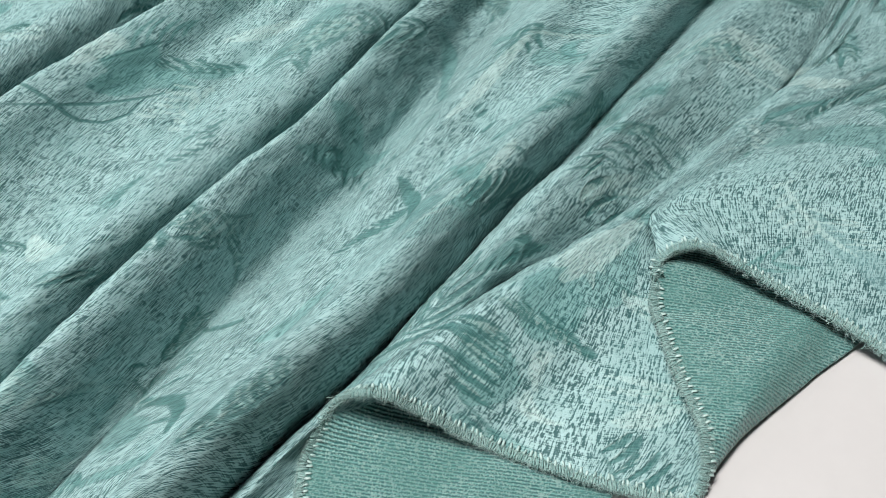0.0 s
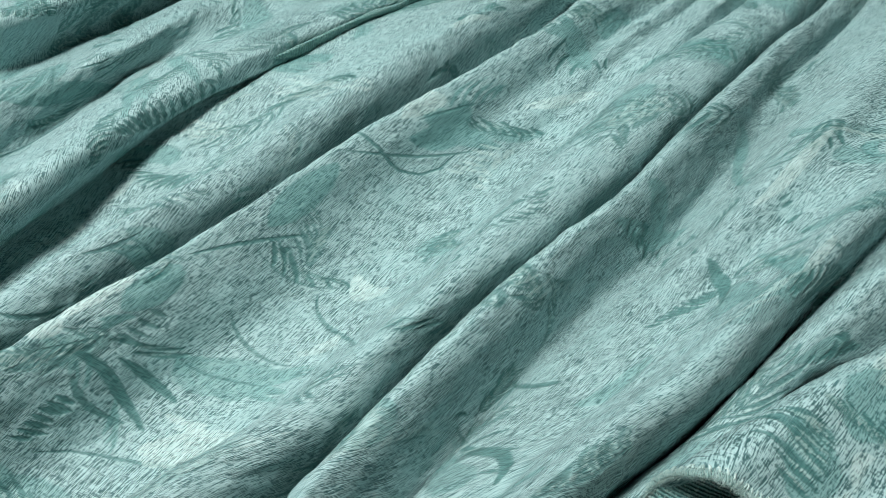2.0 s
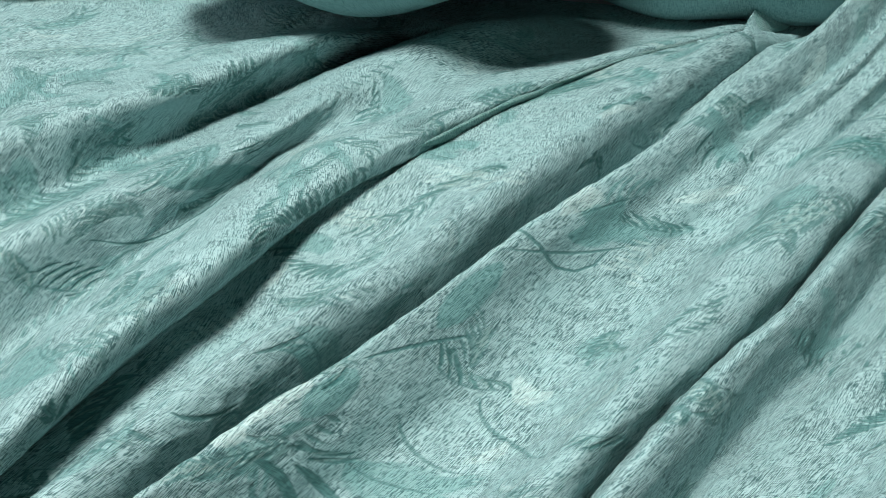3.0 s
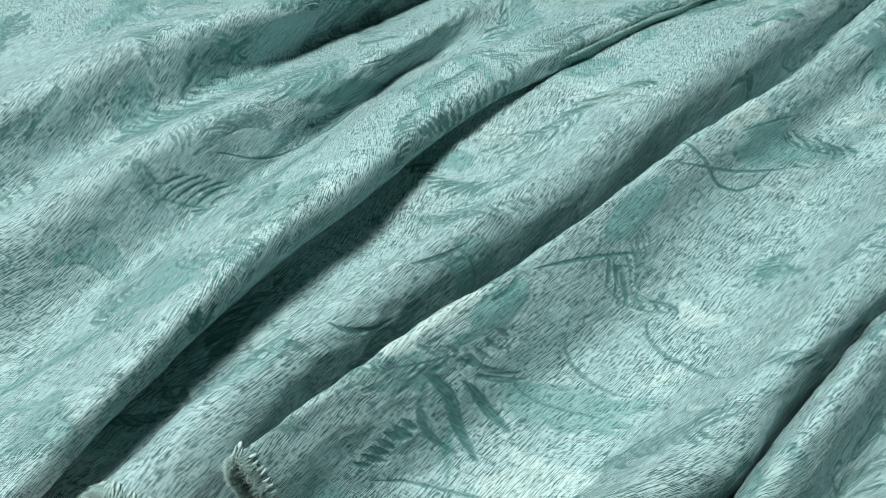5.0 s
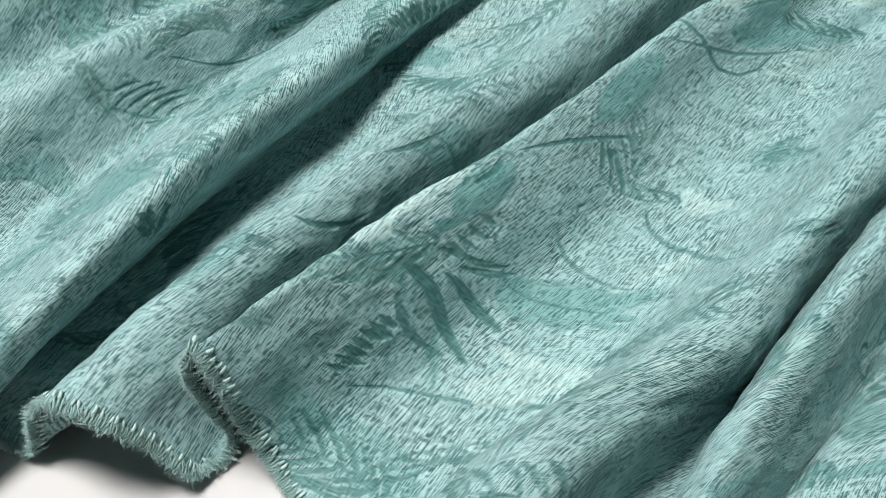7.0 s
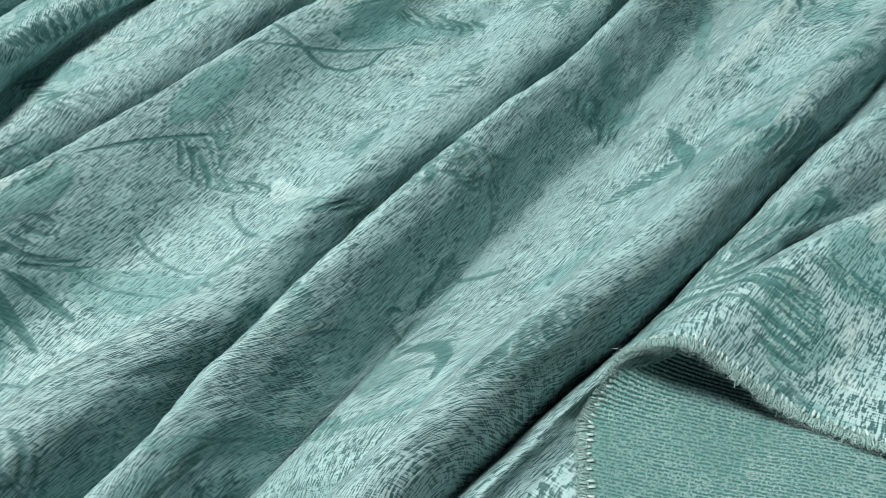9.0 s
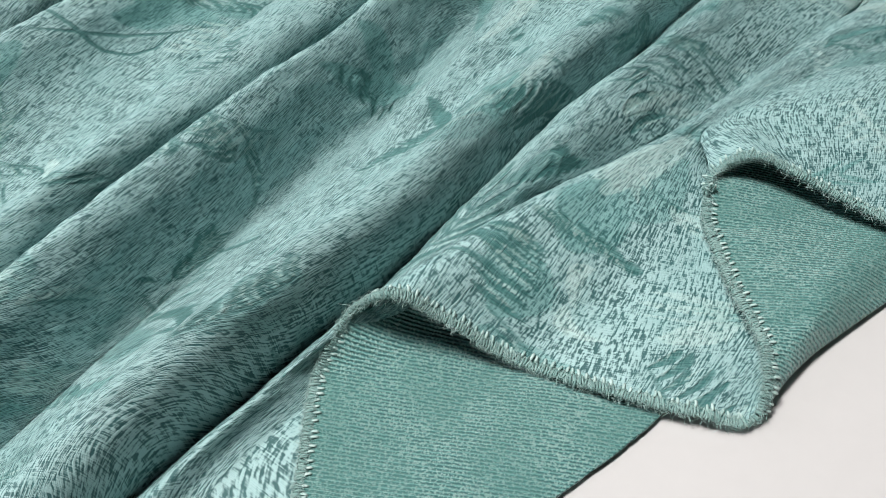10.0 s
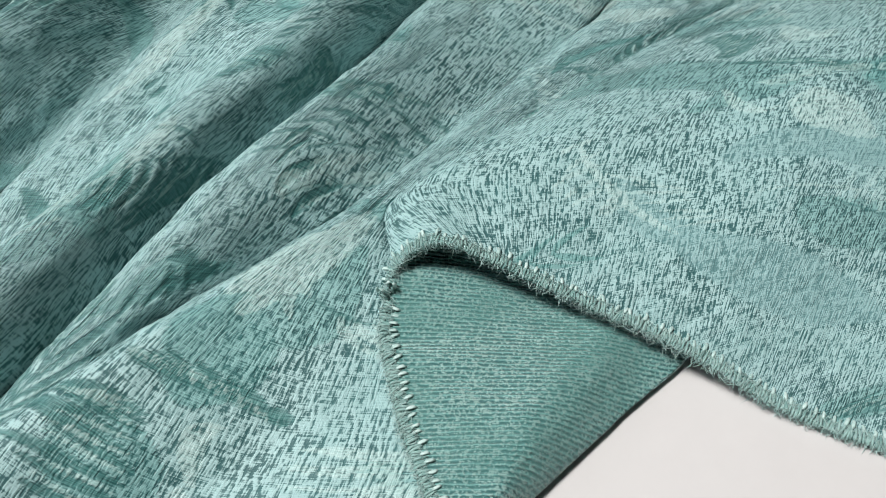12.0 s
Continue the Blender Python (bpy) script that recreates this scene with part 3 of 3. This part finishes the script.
beside("J_wall", J_CREST, -5, -4)
beside("J_ridge", J_CREST, 1)
crease("J_flank", (-119.4, 18, 3.2), (-108, 40, 4), (-71.7, 109.9, 5), (-60.3, 123.1, 7), (-49.9, 136.7, 9), (-39.9, 143.6, 13), (-26.6, 151.1, 17), (8, 190, 23), (30, 210, 28), (62, 245, 34), (101, 283, 33), (140, 322, 31), (202, 400, 26), (248, 500, 15))
crease("K_foot", (-105.8, 18, 1.5), (-100, 32, 1.5), (-68.5, 107.5, 1.5), (-57.1, 120.7, 1.5), (-46.7, 134.3, 1.5), (-36.7, 141.2, 1.5), (-25, 150, 3), (-8, 168, 8), (5, 185, 12), (27, 203, 14), (54, 222, 14), (82, 246, 15), (109, 272, 16), (150, 306, 17), (208, 392, 18), (258, 500, 13))
crease("K_under", (-80, 20, 1.2), (-20, 90, 1.2), (20, 140, 1.2), (50, 190, 2), (84, 235, 8), (118, 270, 12), (158, 312, 15), (214, 392, 17), (264, 500, 13))
crease("K_tuck", (-54, 20, 2), (-18, 57, 2.2), (18, 88, 2.2), (57, 122, 2.2), (74, 160, 2.5), (82, 200, 4), (94, 240, 9), (122, 272, 12), (162, 314, 15), (218, 392, 17), (268, 500, 13))
crease("M_low", (-54, 55, 3.2), (-12, 92, 3.4), (22, 124, 3.4), (50, 168, 3.6), (78, 220, 7), (100, 248, 11), (128, 277, 13.5), (167, 317, 15.5), (222, 391, 17), (272, 500, 13))
crease("M_mid", (-54, 102, 3.4), (-22, 122, 3.6), (10, 148, 3.8), (38, 184, 6), (74, 224, 10), (100, 252, 13), (132, 282, 14.5), (172, 320, 16), (227, 390, 17), (277, 500, 13))
crease("M_top", (-53, 131, 7), (-30, 142, 9), (2, 166, 11), (34, 197, 12), (70, 226, 13), (100, 255, 15), (136, 288, 16.5), (176, 324, 17.5), (232, 390, 17), (282, 500, 13))
crease("K_turn", (-43, 144, 19), (-29, 155, 20), (1, 180, 20), (32, 204, 18), (68, 229, 17), (100, 258, 17), (140, 294, 17.5), (180, 328, 18), (236, 390, 17.5), (286, 500, 13))
crease("K_ridge", (-26, 140, 32), (-14, 156, 30), (12, 180, 28), (41, 204, 24), (74, 229, 21), (105, 258, 20), (146, 294, 19), (186, 328, 18.5), (240, 388, 18), (292, 500, 13))
crease("L_high", (-12, 139, 21), (6, 155, 21), (26, 174, 21), (50, 198, 20), (76, 225, 19.5), (108, 255, 19), (154, 294, 18), (196, 328, 18), (248, 386, 17.5), (300, 500, 12))
crease("L_mid", (9, 134, 7), (30, 151, 8), (54, 174, 11), (74, 200, 12), (92, 228, 11), (120, 257, 14), (164, 294, 16), (206, 328, 17), (256, 384, 17), (308, 500, 12))
crease("L_low", (40, 122, 6), (55, 140, 7), (75, 165, 7), (90, 190, 7), (104, 218, 7), (130, 252, 11), (172, 292, 13.5), (214, 328, 15), (264, 382, 14.5), (316, 500, 12))
crease("L_under", (62, 116, 5), (86, 137, 4), (112, 160, 3.5), (128, 185, 3.5), (140, 215, 5), (152, 250, 10), (184, 290, 11), (222, 328, 13), (272, 380, 12), (324, 500, 12))
crease("P_tuck", (79, 114, 3), (98, 136, 2.6), (118, 151, 2.6), (139, 166, 2.6), (157, 179, 2.8), (164, 215, 6), (168, 250, 10.5), (192, 288, 10.8), (228, 326, 12.8), (278, 378, 11.8), (332, 500, 11))
crease("N_low", (85, 131, 11), (105, 147, 12), (124, 162, 9), (143, 181, 6.5), (153, 215, 9), (163, 250, 12.5), (194, 290, 12.6), (233, 326, 14.1), (284, 376, 12.6), (340, 500, 11))
crease("N_mid", (79, 166, 11.5), (98, 174, 12), (118, 186, 10.5), (134, 204, 10.5), (144, 230, 11.5), (160, 256, 13), (196, 292, 13.2), (238, 326, 14.2), (290, 374, 13), (348, 500, 11))
crease("N_top", (77, 195, 13), (88, 206, 15), (100, 222, 15.3), (118, 241, 14.8), (150, 268, 14.8), (194, 298, 14.7), (240, 328, 15.3), (296, 374, 14), (356, 500, 11))
crease("P_turn", (83, 207, 19), (80, 218, 19.5), (81, 229, 19), (102, 248, 17.2), (145, 276, 16.4), (192, 304, 16.4), (242, 330, 16.4), (300, 374, 15), (362, 500, 11))
crease("P_ridge", (95, 206, 27.5), (87, 220, 25), (86, 231, 22), (106, 249, 18.8), (150, 276, 17.2), (198, 304, 16.8), (248, 330, 16.5), (306, 374, 15), (370, 500, 11))
crease("R_high", (107, 201, 24), (112, 222, 22.5), (122, 244, 19.5), (152, 268, 17.6), (200, 300, 16.9), (260, 332, 16.3), (320, 374, 14.3), (385, 500, 10))
crease("R_mid", (130, 188, 17), (150, 215, 16), (174, 246, 15), (215, 284, 15), (270, 318, 14), (340, 370, 12), (410, 500, 9))
crease("R_low", (155, 174, 9), (190, 216, 14), (222, 248, 14), (270, 290, 13), (330, 340, 11), (430, 500, 8))
crease("R4", (176, 158, 3), (220, 202, 8), (262, 240, 10), (318, 290, 10), (375, 345, 8), (470, 500, 6))
crease("R5", (205, 140, 2), (255, 185, 5), (310, 230, 7), (390, 310, 6), (520, 500, 5))
crease("R6", (260, 112, 2), (320, 160, 3), (400, 230, 4), (480, 320, 4), (600, 500, 3))


Y_FAR = 0.56


def slope_spline(t, f, q):
    """Smooth curve through (t, f), evaluated at q, straight beyond the ends."""
    d = np.diff(f, axis=0) / np.diff(t)[:, None]
    m = np.empty_like(f)
    m[0], m[-1] = d[0], d[-1]
    w = np.diff(t)[:, None]
    if len(t) > 2:
        m[1:-1] = (d[:-1] * w[1:] + d[1:] * w[:-1]) / (w[1:] + w[:-1])
    i = np.clip(np.searchsorted(t, q, side="right") - 1, 0, len(t) - 2)
    h = (t[i + 1] - t[i])[:, None]
    s = ((q - t[i])[:, None] / h)
    sc = np.clip(s, 0, 1)
    out = ((2 * sc**3 - 3 * sc**2 + 1) * f[i] + (sc**3 - 2 * sc**2 + sc) * h * m[i]
           + (-2 * sc**3 + 3 * sc**2) * f[i + 1] + (sc**3 - sc**2) * h * m[i + 1])
    out += np.where(s > 1, (s - 1) * h * m[-1], 0)
    return out


def drape(rows, step):
    """The sheet as a grid of points [row along the crease, column across the creases], with its cloth lengths."""
    v = np.linspace(0, 1, rows) ** 1.15
    lines = []
    for name, p in CREASES:
        y = p[0, 1] + (Y_FAR - p[0, 1]) * v
        xz = slope_spline(p[:, 1], p[:, [0, 2]], y)
        lines.append(np.stack([xz[:, 0], y, np.maximum(xz[:, 1], 0.001)], 1))
    lines = np.array(lines)
    gaps = np.linalg.norm(np.diff(lines, axis=0), axis=2)
    knots = np.concatenate([[0], np.cumsum(np.maximum(gaps.mean(1), 0.004))])
    counts = np.maximum(3, np.ceil(gaps.max(1) / step).astype(int))
    us = np.concatenate([np.linspace(knots[i], knots[i + 1], c, endpoint=False) for i, c in enumerate(counts)] + [[knots[-1]]])
    grid = np.empty((rows, len(us), 3))
    for r in range(rows):
        t = np.concatenate([[0], np.cumsum(np.maximum(gaps[:, r], 0.0008) ** 0.75)])
        q = np.interp(us, knots, t)
        grid[r] = slope_spline(t, lines[:, r, :], q)
    grid[:, :, 2] = np.maximum(grid[:, :, 2], 0.0009)
    return grid, us, v


def normals_of(g):
    du, dv = np.gradient(g, axis=1), np.gradient(g, axis=0)
    n = np.cross(du, dv)
    return n / np.maximum(np.linalg.norm(n, axis=2, keepdims=True), 1e-12)


def soft_noise(u, v, seed, size):
    """Value noise over cloth lengths, smooth between its knots."""
    rng = np.random.RandomState(seed)
    tab = rng.rand(64, 64) * 2 - 1
    a, b = u / size, v / size
    i, j = np.floor(a).astype(int), np.floor(b).astype(int)
    fa, fb = a - i, b - j
    fa, fb = fa * fa * (3 - 2 * fa), fb * fb * (3 - 2 * fb)
    g = lambda p, q: tab[p % 64, q % 64]
    return (g(i, j) * (1 - fa) + g(i + 1, j) * fa) * (1 - fb) + (g(i, j + 1) * (1 - fa) + g(i + 1, j + 1) * fa) * fb


def grid_mesh(name, g, uv_u, uv_v, material, parent, flip=False, label=""):
    rows, cols = g.shape[:2]
    idx = np.arange(rows * cols).reshape(rows, cols)
    quads = np.stack([idx[:-1, :-1], idx[:-1, 1:], idx[1:, 1:], idx[1:, :-1]], 2).reshape(-1, 4)
    if flip:
        quads = quads[:, ::-1]
    me = bpy.data.meshes.new(name)
    me.vertices.add(rows * cols)
    me.vertices.foreach_set("co", g.reshape(-1))
    me.loops.add(quads.size)
    me.loops.foreach_set("vertex_index", quads.reshape(-1).astype(np.int32))
    me.polygons.add(len(quads))
    me.polygons.foreach_set("loop_start", np.arange(0, quads.size, 4, dtype=np.int32))
    me.update(calc_edges=True)
    me.polygons.foreach_set("use_smooth", np.ones(len(quads), bool))
    layer = me.uv_layers.new(name="UVMap")
    uv = np.stack([uv_u.reshape(-1), uv_v.reshape(-1)], 1)[quads.reshape(-1)]
    layer.data.foreach_set("uv", uv.reshape(-1))
    me.materials.append(material)
    ob = new(name, me)
    ob.parent = parent
    if label:
        ob["label"] = label
    return ob


grid, us, vs = drape(600, 0.00072)
across = np.concatenate([[0], np.cumsum(np.linalg.norm(np.diff(grid, axis=1), axis=2).mean(0))])
CU = np.concatenate([np.zeros((grid.shape[0], 1)), np.cumsum(np.linalg.norm(np.diff(grid, axis=1), axis=2), axis=1)], axis=1)
held = int(np.argmin(np.linalg.norm(grid[300] - np.array((-0.12, grid[300, :, 1].mean(), 0.05)), axis=1)))
CU = CU - CU[:, held:held + 1] + across[held]
last = int(np.argmin(np.linalg.norm(grid[300] - np.array((0.02, 0.212, 0.033)), axis=1)))
past = across[last:] - across[last]
CU[:, last:] = across[last:] + (CU[:, last:last + 1] - across[last]) * np.clip(1.2 - past / 0.1, 0, 1)
CV = np.concatenate([np.zeros((1, grid.shape[1])), np.cumsum(np.linalg.norm(np.diff(grid, axis=0), axis=2), axis=0)])
level = np.array([np.interp(0.24, grid[:, c, 1], CV[:, c]) for c in range(grid.shape[1])])
CV = CV - level + 0.24
nrm = normals_of(grid)
ease = np.clip(grid[:, :, 2] / 0.012, 0.12, 1)
ripple = 0.0011 * soft_noise(CU, CV * 0.45, 3, 0.017) + 0.0005 * soft_noise(CU, CV * 0.8, 5, 0.006) + 0.00018 * soft_noise(CU, CV, 8, 0.0022)
grid = grid + nrm * (ripple * ease)[:, :, None]
grid[:, :, 2] = np.maximum(grid[:, :, 2], 0.0009)
nrm = normals_of(grid)
HALF = 0.00035
fabric = tagged(new("draped_fabric"), "teal green jacquard fabric lying in soft folds on a white table", "fabric")
weave = paint(grid, CU, CV)
sunk = (0.00012 * weave[:, 0] + 0.0003 * weave[:, 1]).reshape(grid.shape[:2])
face = grid_mesh("face_side", grid + nrm * (HALF - sunk)[:, :, None], CU, CV, FACE, fabric, label="heathered teal woven face with leaf pattern")
face.data.attributes.new("weave", "FLOAT_COLOR", "POINT").data.foreach_set("color", weave.reshape(-1))
thin = (slice(None, None, 2), slice(None, None, 2))
low = (grid - nrm * HALF)[thin]
low[0] = (grid - nrm * HALF)[0, ::2]
grid_mesh("reverse_side", low, CU[thin], CV[thin], REVERSE, fabric, True, "ribbed teal reverse side of the weave")

# ---- overlocked hem ----
edge = grid[0]
e_along = np.gradient(edge, axis=0)
e_along /= np.maximum(np.linalg.norm(e_along, axis=1, keepdims=True), 1e-9)
e_norm = nrm[:3].mean(0)
e_in = np.cross(e_norm, e_along)
e_in /= np.maximum(np.linalg.norm(e_in, axis=1, keepdims=True), 1e-9)
e_norm = np.cross(e_along, e_in)
e_len = np.concatenate([[0], np.cumsum(np.linalg.norm(np.diff(edge, axis=0), axis=1))])


def at_hem(s):
    pick = lambda a: np.array([np.interp(s, e_len, a[:, k]) for k in range(3)])
    o, x, y, z = pick(edge), pick(e_along), pick(e_in), pick(e_norm)
    return o, x / np.linalg.norm(x), y / np.linalg.norm(y), z / np.linalg.norm(z)


def tube(bm, points, radii, sides=6, flat=1.0, mat=0):
    rings = []
    for k, (p, r) in enumerate(zip(points, radii)):
        a = Vector(points[min(k + 1, len(points) - 1)]) - Vector(points[max(k - 1, 0)])
        a.normalize()
        side = Vector((1, 0, 0)) - a * a.x
        side.normalize()
        up = a.cross(side)
        rings.append([bm.verts.new(Vector(p) + side * (math.cos(2 * math.pi * i / sides) * r) + up * (math.sin(2 * math.pi * i / sides) * r * flat)) for i in range(sides)])
    for r0, r1 in zip(rings, rings[1:]):
        for i in range(sides):
            f = bm.faces.new((r0[i], r0[(i + 1) % sides], r1[(i + 1) % sides], r1[i]))
            f.smooth, f.material_index = True, mat
    for cap in (rings[0][::-1], rings[-1]):
        bm.faces.new(cap).material_index = mat


def stitch_mesh(seed):
    """One overlock stitch: a pale needle bar on each side and a loop wrapped round the raw edge. x along the hem, y into the cloth."""
    rng = random.Random(seed)
    j = lambda a: rng.uniform(-a, a)
    bm = bmesh.new()
    mm = 0.001
    for s in (1, -1):
        tube(bm, [(j(.2) * mm, 2.3 * mm, s * 0.7 * mm), (j(.15) * mm, 2.9 * mm, s * 0.95 * mm), (j(.15) * mm, 4.0 * mm, s * 0.9 * mm), (j(.2) * mm, 4.7 * mm, s * 0.45 * mm)],
             [0.3 * mm, 0.48 * mm, 0.48 * mm, 0.25 * mm], 6, 0.6, 0)
    for dx in (-0.85, 0.0, 0.85):
        x = (dx + j(.25)) * mm
        lean = j(.5) * mm
        tube(bm, [(x + lean, 3.2 * mm, 0.4 * mm), (x + lean * .7, 2.0 * mm, 0.8 * mm), (x + j(.2) * mm, 0.5 * mm, 0.85 * mm), (x, (-0.35 + j(.3)) * mm, 0.1 * mm),
                  (x + j(.2) * mm, 0.5 * mm, -0.75 * mm), (x - lean * .7, 2.0 * mm, -0.75 * mm), (x - lean, 3.2 * mm, -0.4 * mm)],
             [0.2 * mm, 0.33 * mm, 0.38 * mm, 0.38 * mm, 0.38 * mm, 0.33 * mm, 0.2 * mm], 5, 1.0, 1)
    me = bpy.data.meshes.new("stitch")
    bm.to_mesh(me)
    bm.free()
    me.materials.append(STITCH)
    me.materials.append(LOOP)
    return me


names = [n for n, _ in CREASES]


def hem_at(name):
    return e_len[int(np.argmin(np.linalg.norm(edge - CREASES[names.index(name)][1][0], axis=1)))]


SPANS = [(hem_at("C_foot") - 0.02, hem_at("E_foot") + 0.015), (hem_at("K_tuck") + 0.03, hem_at("R5") + 0.01)]
PITCH = 0.0025
stitches = [stitch_mesh(s) for s in range(5)]
rng = random.Random(11)
places = [a + (k + 0.5) * PITCH for a, b in SPANS for k in range(int((b - a) / PITCH))]
for k, s in enumerate(places):
    o, x, y, z = at_hem(s + rng.uniform(-.15, .15) * PITCH)
    ob = new("stitch", stitches[k % 5])
    m = Matrix(((x[0], y[0], z[0], o[0]), (x[1], y[1], z[1], o[1]), (x[2], y[2], z[2], max(o[2], 0.0014)), (0, 0, 0, 1)))
    ob.parent = fabric
    ob.matrix_basis = m @ pose(0, 0, 0, 0, 0, rng.uniform(-14, 14)) @ Matrix.Scale(rng.uniform(.88, 1.1), 4)

# loose fibres along the raw edge
verts, faces = [], []
rs = np.random.RandomState(21)
fibres = [a + k * 0.00004 for a, b in SPANS for k in range(int((b - a) / 0.00004))]
for s in fibres:
    o, x, y, z = at_hem(s + rs.uniform(0, .0002))
    start = o + y * rs.uniform(-0.0004, 0.0034) + z * rs.choice([-1, 1]) * rs.uniform(0.0003, 0.0013)
    way = -y * rs.uniform(0.5, 1.2) + x * rs.normal(0, 0.9) + z * rs.normal(0.05, 0.6)
    way /= np.linalg.norm(way)
    size = rs.uniform(0.0011, 0.0026) * (1.6 if rs.rand() < 0.05 else 1)
    bend = x * rs.normal(0, 0.35) + z * rs.normal(-0.1, 0.35)
    p1, p2 = start + way * size * 0.5 + bend * size * 0.15, start + way * size + bend * size * 0.5
    r = rs.uniform(0.00005, 0.00011)
    side = np.cross(way, z)
    side /= max(np.linalg.norm(side), 1e-6)
    up = np.cross(side, way)
    i0 = len(verts)
    for p, q in ((start, 1.0), (p1, 0.9), (p2, 0.4)):
        for a in (0, 2.094, 4.189):
            w = p + (side * math.cos(a) + up * math.sin(a)) * r * q
            verts.append((w[0], w[1], max(w[2], 0.0002)))
    for ring in (0, 3):
        for i in range(3):
            a, b = i0 + ring + i, i0 + ring + (i + 1) % 3
            faces.append((a, b, b + 3, a + 3))
me = bpy.data.meshes.new("frayed_edge")
me.from_pydata(verts, [], faces)
me.materials.append(FRAY)
fray = new("frayed_edge", me)
fray.parent = fabric
tagged(fray, "short frayed teal fibres along the hem", kind="stuff")

# ---- the gathered rest of the fabric behind the folds ----
def gathered_fold(name, x0, x1, y, z, radius, belly, seed, sag):
    """A thick rounded fold of the same cloth, lying across the back."""
    th = np.linspace(-2.5, 2.6, 90)
    xs = np.linspace(x0, x1, 130)
    T, X = np.meshgrid(th, xs, indexing="ij")
    mid = (X - (x0 + x1) / 2) / ((x1 - x0) / 2)
    r = radius * (1 + 0.06 * np.sin(X * 21 + seed) + 0.05 * np.sin(X * 57 + T * 1.5 + seed)) + belly * (1 - mid**2)
    taper = np.sqrt(np.maximum(1 - np.abs(mid) ** 5, 0.004))
    r = r * taper
    Y = y - np.cos(T) * r * 1.15
    Zz = z * (0.25 + 0.75 * taper) + np.sin(T) * r + sag * mid**2 + 0.004 * np.sin(X * 23 + seed * 2)
    g = np.stack([X, Y, np.maximum(Zz, 0.002)], 2)
    U, V = (X - x0), T * radius
    return grid_mesh(name, g, U + seed, V, FACE, fabric, True, "rounded fold of the gathered fabric")


gathered_fold("gathered_fold", -0.43, -0.15, 0.470, 0.109, 0.045, 0.018, 0.4, 0.045)
gathered_fold("gathered_fold", -0.92, -0.44, 0.53, 0.050, 0.046, 0.006, 1.7, -0.006)
gathered_fold("gathered_fold", -0.88, 0.16, 0.61, 0.060, 0.066, 0.012, 2.9, 0.0)
